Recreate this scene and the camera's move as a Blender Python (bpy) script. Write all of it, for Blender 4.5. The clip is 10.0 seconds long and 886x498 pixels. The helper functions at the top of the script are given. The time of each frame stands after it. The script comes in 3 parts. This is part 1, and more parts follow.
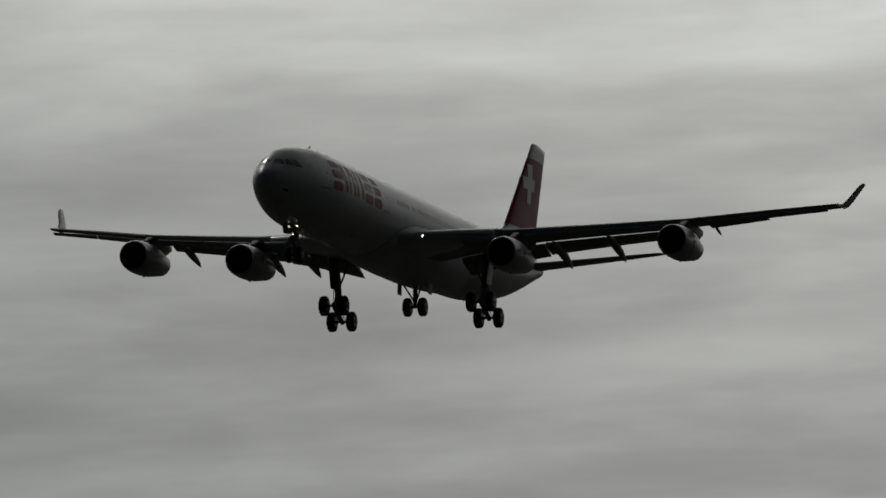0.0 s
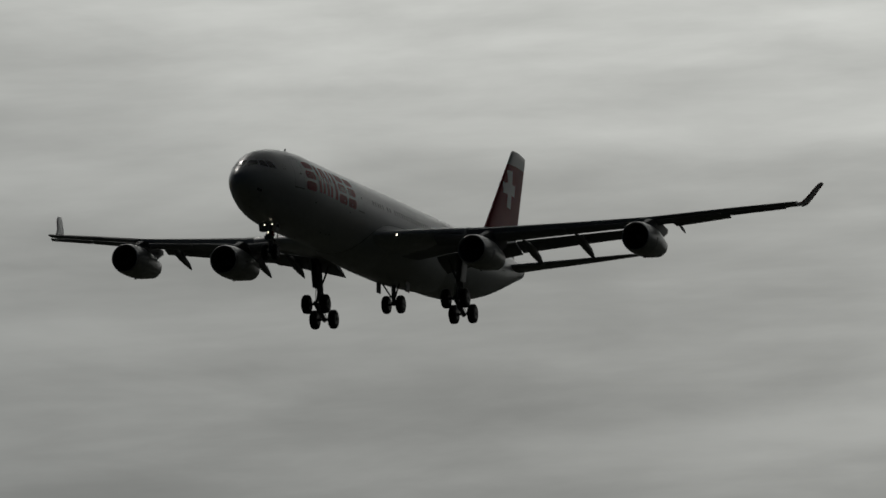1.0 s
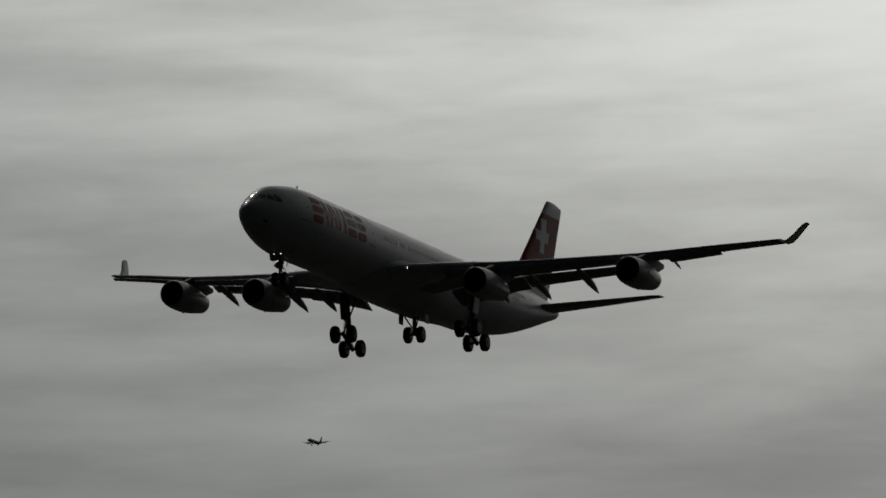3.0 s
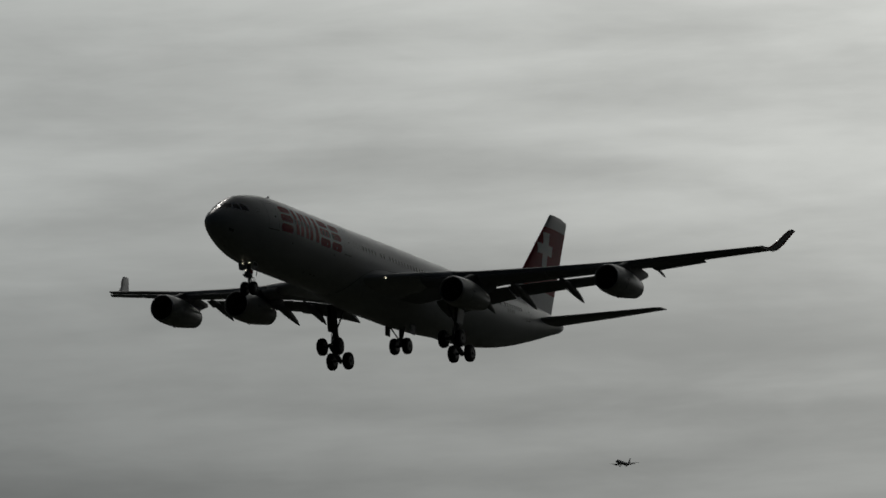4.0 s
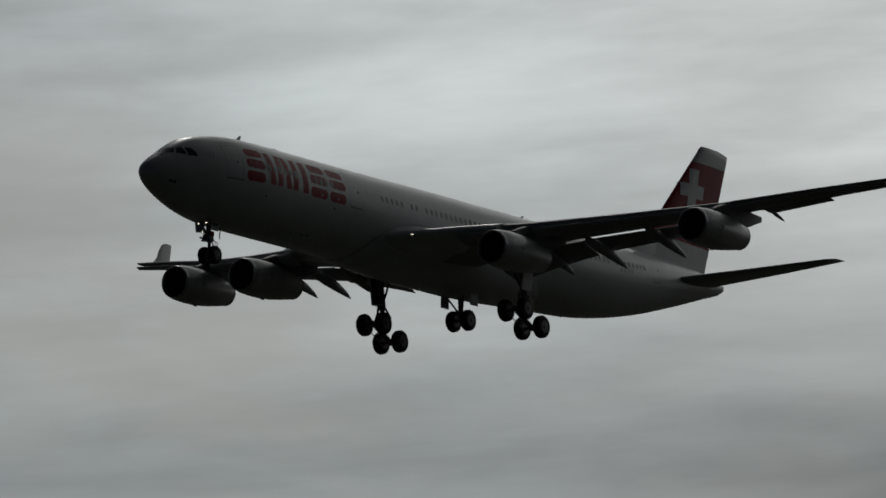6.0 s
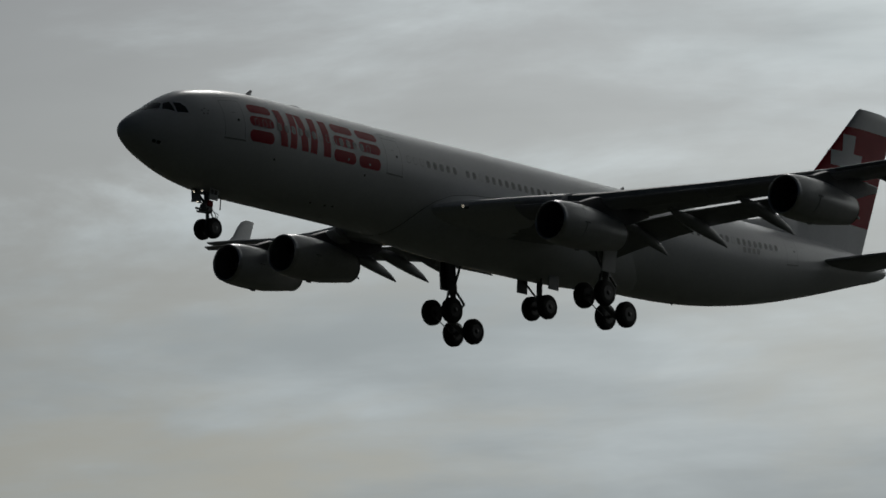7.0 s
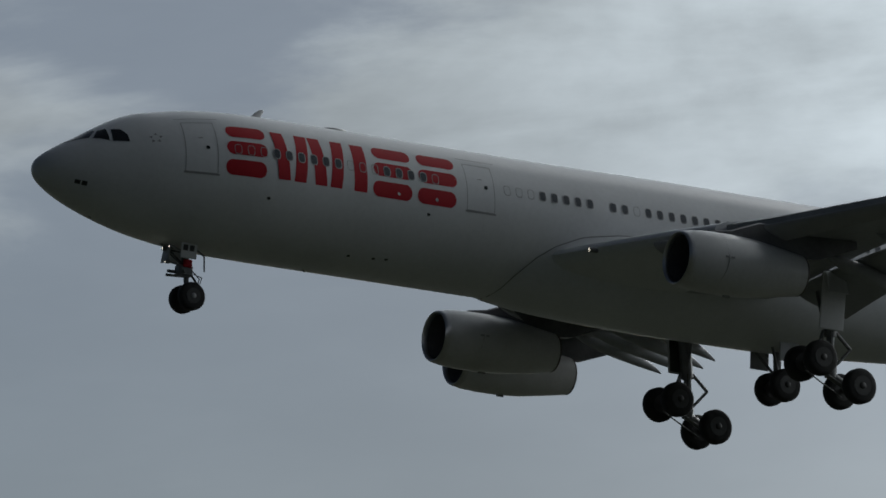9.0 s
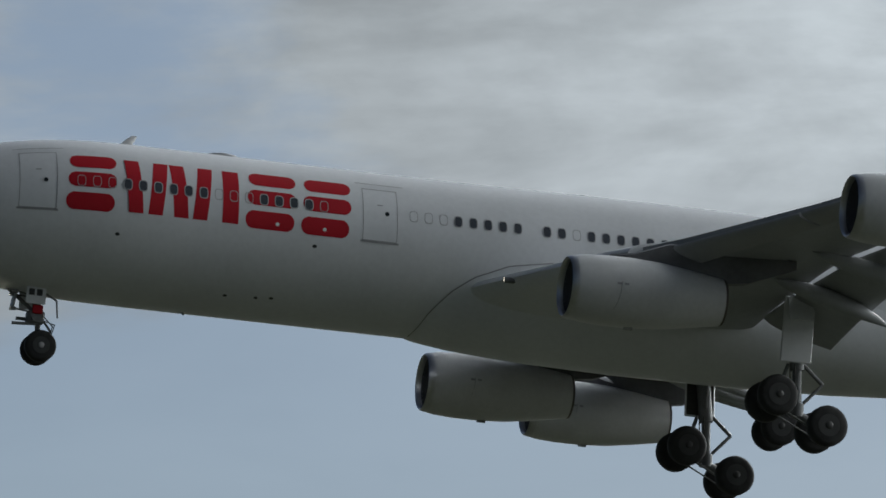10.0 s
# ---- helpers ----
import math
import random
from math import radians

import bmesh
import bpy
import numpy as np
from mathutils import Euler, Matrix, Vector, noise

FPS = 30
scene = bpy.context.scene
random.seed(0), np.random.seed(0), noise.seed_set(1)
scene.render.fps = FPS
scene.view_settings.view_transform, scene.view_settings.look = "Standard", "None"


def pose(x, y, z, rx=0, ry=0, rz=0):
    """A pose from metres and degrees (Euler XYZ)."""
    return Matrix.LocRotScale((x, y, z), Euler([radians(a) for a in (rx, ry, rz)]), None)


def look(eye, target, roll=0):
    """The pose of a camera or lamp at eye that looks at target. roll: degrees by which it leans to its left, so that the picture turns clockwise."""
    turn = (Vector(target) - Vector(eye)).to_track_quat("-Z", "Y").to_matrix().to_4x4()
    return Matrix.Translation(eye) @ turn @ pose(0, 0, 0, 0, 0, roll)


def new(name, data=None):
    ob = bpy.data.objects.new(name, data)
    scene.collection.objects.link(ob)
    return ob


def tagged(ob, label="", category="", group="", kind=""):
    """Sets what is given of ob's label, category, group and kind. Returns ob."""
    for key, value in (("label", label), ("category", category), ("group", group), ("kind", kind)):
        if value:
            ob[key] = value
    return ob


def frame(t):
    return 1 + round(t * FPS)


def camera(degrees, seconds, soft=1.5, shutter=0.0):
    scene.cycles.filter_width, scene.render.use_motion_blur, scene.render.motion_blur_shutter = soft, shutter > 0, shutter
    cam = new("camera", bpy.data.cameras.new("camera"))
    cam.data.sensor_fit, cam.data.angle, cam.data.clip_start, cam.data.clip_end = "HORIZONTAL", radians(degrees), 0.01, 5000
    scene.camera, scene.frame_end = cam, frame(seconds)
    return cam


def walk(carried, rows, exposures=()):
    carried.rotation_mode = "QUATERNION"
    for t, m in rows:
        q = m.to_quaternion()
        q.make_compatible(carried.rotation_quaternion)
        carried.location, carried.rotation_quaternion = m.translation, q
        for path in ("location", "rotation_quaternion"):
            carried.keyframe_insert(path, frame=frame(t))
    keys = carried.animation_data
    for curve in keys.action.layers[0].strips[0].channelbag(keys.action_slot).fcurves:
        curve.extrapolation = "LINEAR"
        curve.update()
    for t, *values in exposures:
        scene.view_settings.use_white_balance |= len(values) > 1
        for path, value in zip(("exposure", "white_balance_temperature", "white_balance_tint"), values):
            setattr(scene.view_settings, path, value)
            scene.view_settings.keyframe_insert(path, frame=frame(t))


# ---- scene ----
# The camera stands on a field beside the approach path and pans with the airliner.
EYE = (0.0, 0.0, 1.7)
CAM_ROWS = [
    (0.0, 94.321, 0.344, -72.451), (0.5, 94.629, 0.385, -71.909), (1.0, 94.931, 0.798, -71.335), (1.5, 95.302, 0.906, -70.383),
    (2.0, 95.678, 0.466, -69.419), (2.5, 96.090, 0.178, -68.428), (3.0, 96.577, 0.374, -67.225), (3.2, 96.789, 0.369, -66.699),
    (4.3, 97.400, 0.846, -63.048), (4.5, 97.434, 1.106, -62.205), (5.0, 97.443, 1.271, -59.645), (5.5, 97.233, 1.050, -57.612),
    (5.7, 97.166, 1.269, -56.681), (6.8, 97.280, 0.871, -50.444), (7.0, 97.387, 0.563, -48.993), (7.5, 97.933, 0.626, -45.172),
    (8.0, 98.836, 1.146, -41.046), (8.5, 99.852, 1.153, -34.831), (9.0, 100.389, 1.263, -29.204), (9.5, 100.848, 0.879, -22.336),
    (10.0, 101.045, 0.359, -14.795)]
JET_ROWS = [
    (0.0, 476.1, 153.2, 40.63), (0.5, 486.1, 161.8, 44.49), (1.0, 494.2, 171.0, 48.01), (1.5, 500.3, 181.8, 51.08),
    (2.0, 501.7, 191.8, 54.01), (2.5, 502.3, 201.9, 58.02), (3.0, 523.9, 223.1, 65.79), (3.2, 530.6, 231.9, 68.83),
    (4.3, 491.9, 253.1, 72.27), (4.5, 477.7, 253.8, 70.99), (5.0, 440.7, 254.3, 66.67), (5.5, 404.0, 254.6, 62.07),
    (5.7, 389.5, 254.7, 60.39), (6.8, 306.4, 249.7, 54.05), (7.0, 292.3, 249.0, 53.49), (7.5, 255.7, 245.2, 52.42),
    (8.0, 219.4, 241.8, 52.39), (8.5, 183.8, 239.9, 52.81), (9.0, 147.3, 239.2, 52.54), (9.5, 109.6, 237.9, 50.86),
    (10.0, 72.2, 237.2, 48.73)]
FAR_ROWS = [
    (0.0, 4383.6, 1969.5, 311.5), (2.1, 4375.3, 1965.9, 359.9), (2.5, 4383.5, 1943.2, 383.0), (3.0, 4385.0, 1930.5, 426.3), (3.2, 4382.2, 1933.6, 442.7), (4.3, 4351.5, 1994.3, 473.5), (4.5, 4346.2, 2007.6, 466.7), (10.0, 4290.0, 2093.0, 428.5)]
EXPOSURES = [
    (0.0, -0.48, 6500, 10), (1.0, -0.6, 6500, 10), (2.5, -0.84, 6500, 10), (4.5, -0.76, 6450, 10), (5.5, -0.44, 6400, 10), (7.0, 0.18, 6300, 10),
    (7.5, 0.44, 6250, 10), (8.0, 0.8, 6200, 10), (8.5, 1.26, 6180, 10), (9.0, 1.86, 6080, 10), (9.5, 2.42, 6250, 10), (10.0, 2.83, 6150, 10)]
cam = camera(6.980, 10.0, soft=1.6)
walk(cam, [(t, pose(*EYE, rx, ry, rz)) for t, rx, ry, rz in CAM_ROWS], EXPOSURES)

# ---- world, sun ----
SUN_AZ, SUN_EL = 38.0, 33.0          # from the x axis towards y, degrees


def direction(az, el):
    a, e = radians(az), radians(el)
    return Vector((math.cos(a) * math.cos(e), math.sin(a) * math.cos(e), math.sin(e)))


def build_world():
    w = bpy.data.worlds.new("cloudy_sky")
    w.use_nodes = True
    scene.world = w
    nt = w.node_tree
    nt.nodes.clear()
    N, L = nt.nodes.new, nt.links.new

    def math_node(op, a, b=None, clamp=False):
        n = N("ShaderNodeMath")
        n.operation, n.use_clamp = op, clamp
        for i, v in enumerate((a, b)):
            if v is None:
                continue
            if isinstance(v, (int, float)):
                n.inputs[i].default_value = v
            else:
                L(v, n.inputs[i])
        return n.outputs[0]

    def ramp(value, a, b):
        n = N("ShaderNodeMapRange")
        n.interpolation_type = "SMOOTHSTEP"
        n.inputs["From Min"].default_value, n.inputs["From Max"].default_value = a, b
        L(value, n.inputs["Value"])
        return n.outputs["Result"]

    def mix(fac, a, b, kind="MIX"):
        n = N("ShaderNodeMix")
        n.data_type, n.blend_type = "RGBA", kind
        for s, v in ((n.inputs[0], fac), (n.inputs[6], a), (n.inputs[7], b)):
            if isinstance(v, (int, float)):
                s.default_value = v
            elif isinstance(v, tuple):
                s.default_value = (*v, 1)
            else:
                L(v, s)
        return n.outputs[2]

    coord = N("ShaderNodeTexCoord").outputs["Generated"]

    def dot_with(v):
        n = N("ShaderNodeVectorMath")
        n.operation = "DOT_PRODUCT"
        n.inputs[1].default_value = v
        L(coord, n.inputs[0])
        return n.outputs["Value"]

    # the veil of cloud is brightest round the hidden sun and falls off away from it
    ang = math_node("ARCCOSINE", dot_with(direction(-2, 24)))
    glow = math_node("POWER", math.e, math_node("MULTIPLY", math_node("MAXIMUM", ang, radians(26)), -1.5))
    glow = math_node("ADD", math_node("MULTIPLY", glow, 2.96), math_node("MULTIPLY", ramp(ang, radians(37), radians(23)), 0.75))
    height = N("ShaderNodeSeparateXYZ")
    L(coord, height.inputs[0])
    rise = math_node("ADD", math_node("MULTIPLY", ramp(height.outputs[2], 0.04, 0.22), 0.38), 0.83)
    glow = math_node("MULTIPLY", glow, rise)
    glow = math_node("MULTIPLY", glow, math_node("ADD", math_node("MULTIPLY", ramp(ang, radians(80), radians(50)), 0.5), 1.0))
    broad = math_node("MULTIPLY", ramp(ang, radians(30), radians(46)), ramp(ang, radians(76), radians(52)))
    broad = math_node("MULTIPLY", broad, ramp(dot_with(direction(90, 0)), 0.05, 0.4))
    bank = ramp(dot_with(direction(45, 9)), 0.961, 0.998)
    glow = math_node("MULTIPLY", glow, math_node("ADD", math_node("MULTIPLY", broad, 0.25), 1.0))
    # the cloud deck lies in long level layers: azimuth and elevation, radians
    az = math_node("ARCTAN2", height.outputs[1], height.outputs[0])
    el = math_node("ARCSINE", height.outputs[2])

    def layers(squash, scale, detail, rough, shift, distort):
        v = N("ShaderNodeCombineXYZ")
        L(az, v.inputs[0])
        L(math_node("ADD", math_node("MULTIPLY", el, squash), math_node("MULTIPLY", az, 0.03 * squash)), v.inputs[1])
        v.inputs[2].default_value = shift
        n = N("ShaderNodeTexNoise")
        n.inputs["Scale"].default_value, n.inputs["Detail"].default_value = scale, detail
        n.inputs["Roughness"].default_value, n.inputs["Distortion"].default_value = rough, distort
        L(v.outputs[0], n.inputs["Vector"])
        return n.outputs["Fac"]

    def bank_sum(rows):
        """Broad soft banks: azimuth, elevation, half widths in degrees, amount."""
        total = 0.0
        for a0, e0, wa, we, amount in rows:
            u = math_node("MULTIPLY", math_node("SUBTRACT", az, radians(a0)), 1 / radians(wa))
            v = math_node("MULTIPLY", math_node("SUBTRACT", el, radians(e0)), 1 / radians(we))
            d = math_node("ADD", math_node("MULTIPLY", u, u), math_node("MULTIPLY", v, v))
            total = math_node("ADD", math_node("MULTIPLY", math_node("POWER", math.e, math_node("MULTIPLY", d, -1.0)), amount), total)
        return total

    low_ang = math_node("ARCCOSINE", dot_with(direction(22, 8)))
    forward = math_node("ADD", math_node("MULTIPLY", ramp(low_ang, radians(34), radians(6)), 1.6), 1.0)
    glow = math_node("MULTIPLY", glow, forward)
    # the unseen sky overhead is dimmed so that less light falls from above
    glow = math_node("MULTIPLY", glow, math_node("ADD", math_node("MULTIPLY", ramp(el, radians(50), radians(16)), 0.55), 0.45))
    layer_rise = math_node("MULTIPLY", math_node("SUBTRACT", ramp(el, radians(4.2), radians(8.2)), 0.5), math_node("MULTIPLY", ramp(az, radians(44), radians(34)), 0.42))
    darker = bank_sum(((30, 6.6, 2.5, 0.45, -0.16), (32.5, 5.5, 4.0, 0.8, -0.2), (30.3, 7.7, 1.8, 0.8, 0.18), (18.0, 3.6, 3.0, 0.5, -0.08), (44.0, 8.3, 2.6, 1.6, 0.34), (37.6, 8.8, 2.2, 0.9, -0.24), (72.6, 12.3, 2.6, 1.3, 0.24)))
    glow = math_node("MULTIPLY", glow, math_node("ADD", math_node("ADD", layer_rise, darker), 1.0))
    bands = layers(7.5, 8.0, 6.0, 0.5, 0.3, 0.12)
    wisps = layers(4.0, 30.0, 6.0, 0.55, 4.7, 0.25)
    # rounder puffs away from the sun
    puffs = layers(1.8, 17.0, 7.0, 0.55, 9.1, 0.25)
    broken = ramp(az, radians(37), radians(52))
    bands = math_node("ADD", math_node("MULTIPLY", puffs, broken), math_node("MULTIPLY", bands, math_node("SUBTRACT", 1.0, broken)))
    shade = math_node("ADD", math_node("MULTIPLY", bands, 1.25), math_node("MULTIPLY", wisps, 0.55))
    shade = ramp(shade, 0.56, 1.24)
    shade = math_node("MULTIPLY", math_node("SUBTRACT", shade, 0.5), math_node("ADD", math_node("MULTIPLY", broken, 0.1), 0.44))
    shade = math_node("ADD", shade, math_node("ADD", math_node("MULTIPLY", broken, 0.04), 0.96))
    cloud = mix(1.0, mix(ramp(ang, 0.8, 1.3), mix(ramp(ang, 0.45, 0.85), (0.985, 1.0, 0.95), (0.92, 1.0, 1.0)), mix(ramp(ang, 1.5, 1.9), (0.935, 1.0, 1.01), (0.80, 0.95, 1.14))), math_node("MULTIPLY", glow, shade), "MULTIPLY")
    # gaps with clear sky, more of them away from the sun
    sky = N("ShaderNodeTexSky")
    sky.sky_type, sky.sun_disc = "NISHITA", False
    sky.sun_elevation, sky.sun_rotation = radians(SUN_EL), radians(90 - SUN_AZ)
    # unseen clear sky behind the camera is darkened to dim the airliner's near side
    deep = math_node("ADD", math_node("MULTIPLY", ramp(dot_with(direction(-120, 40)), -0.25, 0.55), -0.058), 0.078)
    clear = mix(1.0, sky.outputs[0], math_node("MULTIPLY", deep, forward), "MULTIPLY")
    gap = math_node("ADD", layers(3.0, 14.0, 8.0, 0.57, 7.6, 0.25), bank_sum((
        (58.5, 11.7, 2.0, 1.0, -0.25), (73.0, 12.2, 2.6, 1.2, -0.25), (77.5, 12.6, 1.8, 0.7, 0.2), (62.8, 11.6, 1.3, 0.9, 0.2), (54.5, 11.3, 2.5, 0.7, -0.25),
        (50.5, 10.4, 3.0, 0.6, -0.22), (46.3, 7.6, 1.5, 0.8, -0.22), (51.2, 8.2, 0.9, 0.35, -0.15), (40.5, 6.2, 3.0, 0.7, -0.15), (47.8, 8.9, 2.6, 0.9, 0.10), (61.0, 9.6, 4.0, 1.3, 0.08), (75.0, 10.0, 4.5, 1.3, 0.10))))
    # extra gaps in the unseen sky behind the camera, added to darken it
    far_side = ramp(dot_with(direction(-150, 15)), -0.8, 0.3)
    gap = math_node("ADD", gap, math_node("MULTIPLY", far_side, 0.3))
    turned_away = ramp(dot_with(direction(90, 10)), 0.45, 0.85)
    low = math_node("ADD", math_node("MULTIPLY", ramp(height.outputs[2], 0.215, 0.145), 0.27), 0.03)
    gap = math_node("ADD", gap, math_node("MULTIPLY", turned_away, low))
    gap = math_node("MULTIPLY", ramp(gap, 0.49, 0.74), 0.88)
    gap = math_node("MULTIPLY", gap, ramp(ang, radians(32), radians(47)))
    out = N("ShaderNodeOutputWorld")
    bg = N("ShaderNodeBackground")
    bg.inputs["Strength"].default_value = 0.1
    # a bright bank where the veil is thin
    thin = math_node("ADD", math_node("MULTIPLY", bank, 0.62), 1.0)
    thick = math_node("ADD", math_node("MULTIPLY", bank, 0.3), 1.0)
    L(mix(gap, mix(1.0, cloud, thick, "MULTIPLY"), mix(1.0, clear, thin, "MULTIPLY")), bg.inputs["Color"])
    L(bg.outputs[0], out.inputs["Surface"])


build_world()
sun = new("sun", bpy.data.lights.new("sun", "SUN"))
sun.data.energy, sun.data.angle, sun.data.color = 0.17, radians(6.0), (1.0, 0.96, 0.9)
sun.matrix_world = look((0, 0, 900), Vector((0, 0, 900)) - direction(SUN_AZ, SUN_EL))


# ---- materials ----
def material(name, color, rough=0.4, metal=0.0, grain=(0.5, 6.0), vary=0.06, bump=0.0, dark=None, coat=0.0, spec=0.5):
    """A surface whose colour and gloss vary at two scales; grain: noise scales per metre."""
    m = bpy.data.materials.new(name)
    m.use_nodes = True
    nt = m.node_tree
    b = nt.nodes["Principled BSDF"]
    N, L = nt.nodes.new, nt.links.new
    co = N("ShaderNodeTexCoord").outputs["Object"]
    facs = []
    for s in grain:
        n = N("ShaderNodeTexNoise")
        n.inputs["Scale"].default_value, n.inputs["Detail"].default_value = s, 5
        L(co, n.inputs["Vector"])
        facs.append(n.outputs["Fac"])
    both = N("ShaderNodeMath")
    both.operation = "MULTIPLY_ADD"
    L(facs[0], both.inputs[0])
    both.inputs[1].default_value = 0.65
    fine = N("ShaderNodeMath")
    fine.operation = "MULTIPLY"
    L(facs[1], fine.inputs[0])
    fine.inputs[1].default_value = 0.35
    L(fine.outputs[0], both.inputs[2])
    rng = N("ShaderNodeMapRange")
    rng.inputs["From Min"].default_value, rng.inputs["From Max"].default_value = 0.32, 0.68
    L(both.outputs[0], rng.inputs["Value"])
    mixn = N("ShaderNodeMix")
    mixn.data_type = "RGBA"
    low = dark or tuple(c * (1 - 2.2 * vary) for c in color)
    mixn.inputs[6].default_value, mixn.inputs[7].default_value = (*low, 1), (*[min(1, c * (1 + vary)) for c in color], 1)
    L(rng.outputs[0], mixn.inputs[0])
    L(mixn.outputs[2], b.inputs["Base Color"])
    r = N("ShaderNodeMapRange")
    r.inputs["To Min"].default_value, r.inputs["To Max"].default_value = rough * 1.25, rough * 0.85
    L(both.outputs[0], r.inputs["Value"])
    L(r.outputs[0], b.inputs["Roughness"])
    b.inputs["Metallic"].default_value = metal
    b.inputs["Coat Weight"].default_value = coat
    b.inputs["Specular IOR Level"].default_value = spec
    if bump:
        bp = N("ShaderNodeBump")
        bp.inputs["Strength"].default_value, bp.inputs["Distance"].default_value = bump, 0.01
        L(facs[1], bp.inputs["Height"])
        L(bp.outputs[0], b.inputs["Normal"])
    return m


def glow_material(name, color, strength):
    m = bpy.data.materials.new(name)
    m.use_nodes = True
    b = m.node_tree.nodes["Principled BSDF"]
    b.inputs["Base Color"].default_value = (*color, 1)
    b.inputs["Emission Color"].default_value = (*color, 1)
    b.inputs["Emission Strength"].default_value = strength
    return m


WHITE = material("white_paint", (0.64, 0.65, 0.67), 0.32, vary=0.05, grain=(0.35, 5.0), coat=0.12)
GREY = material("light_grey_paint", (0.35, 0.36, 0.375), 0.45, vary=0.07, grain=(0.4, 4.0), spec=0.3)
NACELLE = material("nacelle_paint", (0.57, 0.57, 0.57), 0.3, vary=0.06, grain=(0.7, 6.0), coat=0.2)
RED = material("red_paint", (0.40, 0.008, 0.018), 0.42, vary=0.06, grain=(0.5, 6.0), spec=0.2)
METAL = material("bare_metal", (0.55, 0.55, 0.56), 0.32, metal=1.0, vary=0.08, grain=(2.0, 25.0))
STEEL = material("gear_grey", (0.16, 0.165, 0.17), 0.45, vary=0.15, grain=(2.0, 20.0), bump=0.2)
HOT = material("burnt_metal", (0.16, 0.14, 0.13), 0.45, metal=0.9, vary=0.2, grain=(2.0, 20.0))
RUBBER = material("tyre_rubber", (0.022, 0.022, 0.023), 0.75, vary=0.2, grain=(3.0, 40.0), bump=0.3)
HUB = material("wheel_hub_paint", (0.04, 0.04, 0.04), 0.4, vary=0.12, grain=(5.0, 40.0))
GLASS = material("dark_window", (0.018, 0.02, 0.024), 0.12, vary=0.1, grain=(1.0, 8.0))
CABIN = material("cabin_pane", (0.06, 0.066, 0.08), 0.15, vary=0.2, grain=(0.7, 8.0))
SEAM = material("panel_seam", (0.30, 0.30, 0.31), 0.5, vary=0.1)
MARK = material("dark_marking", (0.03, 0.03, 0.035), 0.4, vary=0.1)
FRAME = material("window_frame_grey", (0.33, 0.33, 0.34), 0.4, vary=0.05)
PALE = material("pale_panel", (0.66, 0.66, 0.66), 0.35, vary=0.05)
# dark grey that holds the pylon's shade in its colour
SHADE_GREY = material("shade_darkened_grey", (0.13, 0.13, 0.135), 0.45, vary=0.15, grain=(0.8, 6.0))
DUCT = material("inlet_liner", (0.12, 0.12, 0.13), 0.5, vary=0.1)
BLADE = material("fan_titanium", (0.16, 0.16, 0.17), 0.4, metal=0.7, vary=0.1)
BAY = material("gear_bay_primer", (0.05, 0.05, 0.045), 0.7, vary=0.2)
LAMP = glow_material("landing_lamp", (1.0, 0.90, 0.68), 5.0)
GRASS = material("grass", (0.046, 0.050, 0.030), 0.9, vary=0.2, grain=(0.02, 1.5), dark=(0.030, 0.034, 0.020))

# ---- ground ----
gm = bpy.data.meshes.new("ground")
gm.from_pydata([(-9000, -9000, 0), (9000, -9000, 0), (9000, 9000, 0), (-9000, 9000, 0)], [], [(0, 1, 2, 3)])
gm.materials.append(GRASS)
tagged(new("ground", gm), "flat green grass field under the approach path", "ground", kind="structure")

# ---- mesh helpers; airliner places are metres aft of the nose, to starboard, up from the fuselage axis ----
BASE = Vector((30.0, 0.0, 0.0))


def part(name, bm, mat, parent, label="", smooth=True, shift=None, size=1.0):
    me = bpy.data.meshes.new(name)
    bmesh.ops.recalc_face_normals(bm, faces=bm.faces)
    off = BASE if shift is None else Vector(shift)
    for v in bm.verts:
        v.co = (v.co - off) * size
    for f in bm.faces:
        f.smooth = smooth
    bm.to_mesh(me)
    bm.free()
    me.materials.append(mat)
    if smooth:
        me.set_sharp_from_angle(angle=radians(38))
    ob = new(name, me)
    ob.parent = parent
    if label:
        ob["label"] = label
    return ob


def loft(rings, cap=True, bm=None):
    """A skin through closed rings of equally many points."""
    bm = bm or bmesh.new()
    vs = [[bm.verts.new(p) for p in ring] for ring in rings]
    n = len(vs[0])
    for a, b in zip(vs, vs[1:]):
        for i in range(n):
            j = (i + 1) % n
            bm.faces.new((a[i], a[j], b[j], b[i]))
    if cap:
        bm.faces.new(vs[0][::-1])
        bm.faces.new(vs[-1])
    return bm


def box(bm, lo, hi, turn=None, bevel=0.0):
    c = [(x, y, z) for x in (lo[0], hi[0]) for y in (lo[1], hi[1]) for z in (lo[2], hi[2])]
    mid = (Vector(lo) + Vector(hi)) / 2
    vs = [bm.verts.new((turn @ (Vector(p) - mid) + mid) if turn else p) for p in c]
    fs = [bm.faces.new([vs[i] for i in q]) for q in ((0, 1, 3, 2), (4, 6, 7, 5), (0, 4, 5, 1), (2, 3, 7, 6), (0, 2, 6, 4), (1, 5, 7, 3))]
    if bevel:
        bmesh.ops.bevel(bm, geom=list({e for f in fs for e in f.edges}), offset=bevel, segments=1, affect="EDGES")
    return bm


def tube(bm, a, b, r0, r1=None, n=12):
    a, b = Vector(a), Vector(b)
    r1 = r0 if r1 is None else r1
    q = (b - a).to_track_quat("Z", "Y")
    rings = [[p + q @ Vector((r * math.cos(2 * math.pi * i / n), r * math.sin(2 * math.pi * i / n), 0)) for i in range(n)] for p, r in ((a, r0), (b, r1))]
    return loft(rings, True, bm)


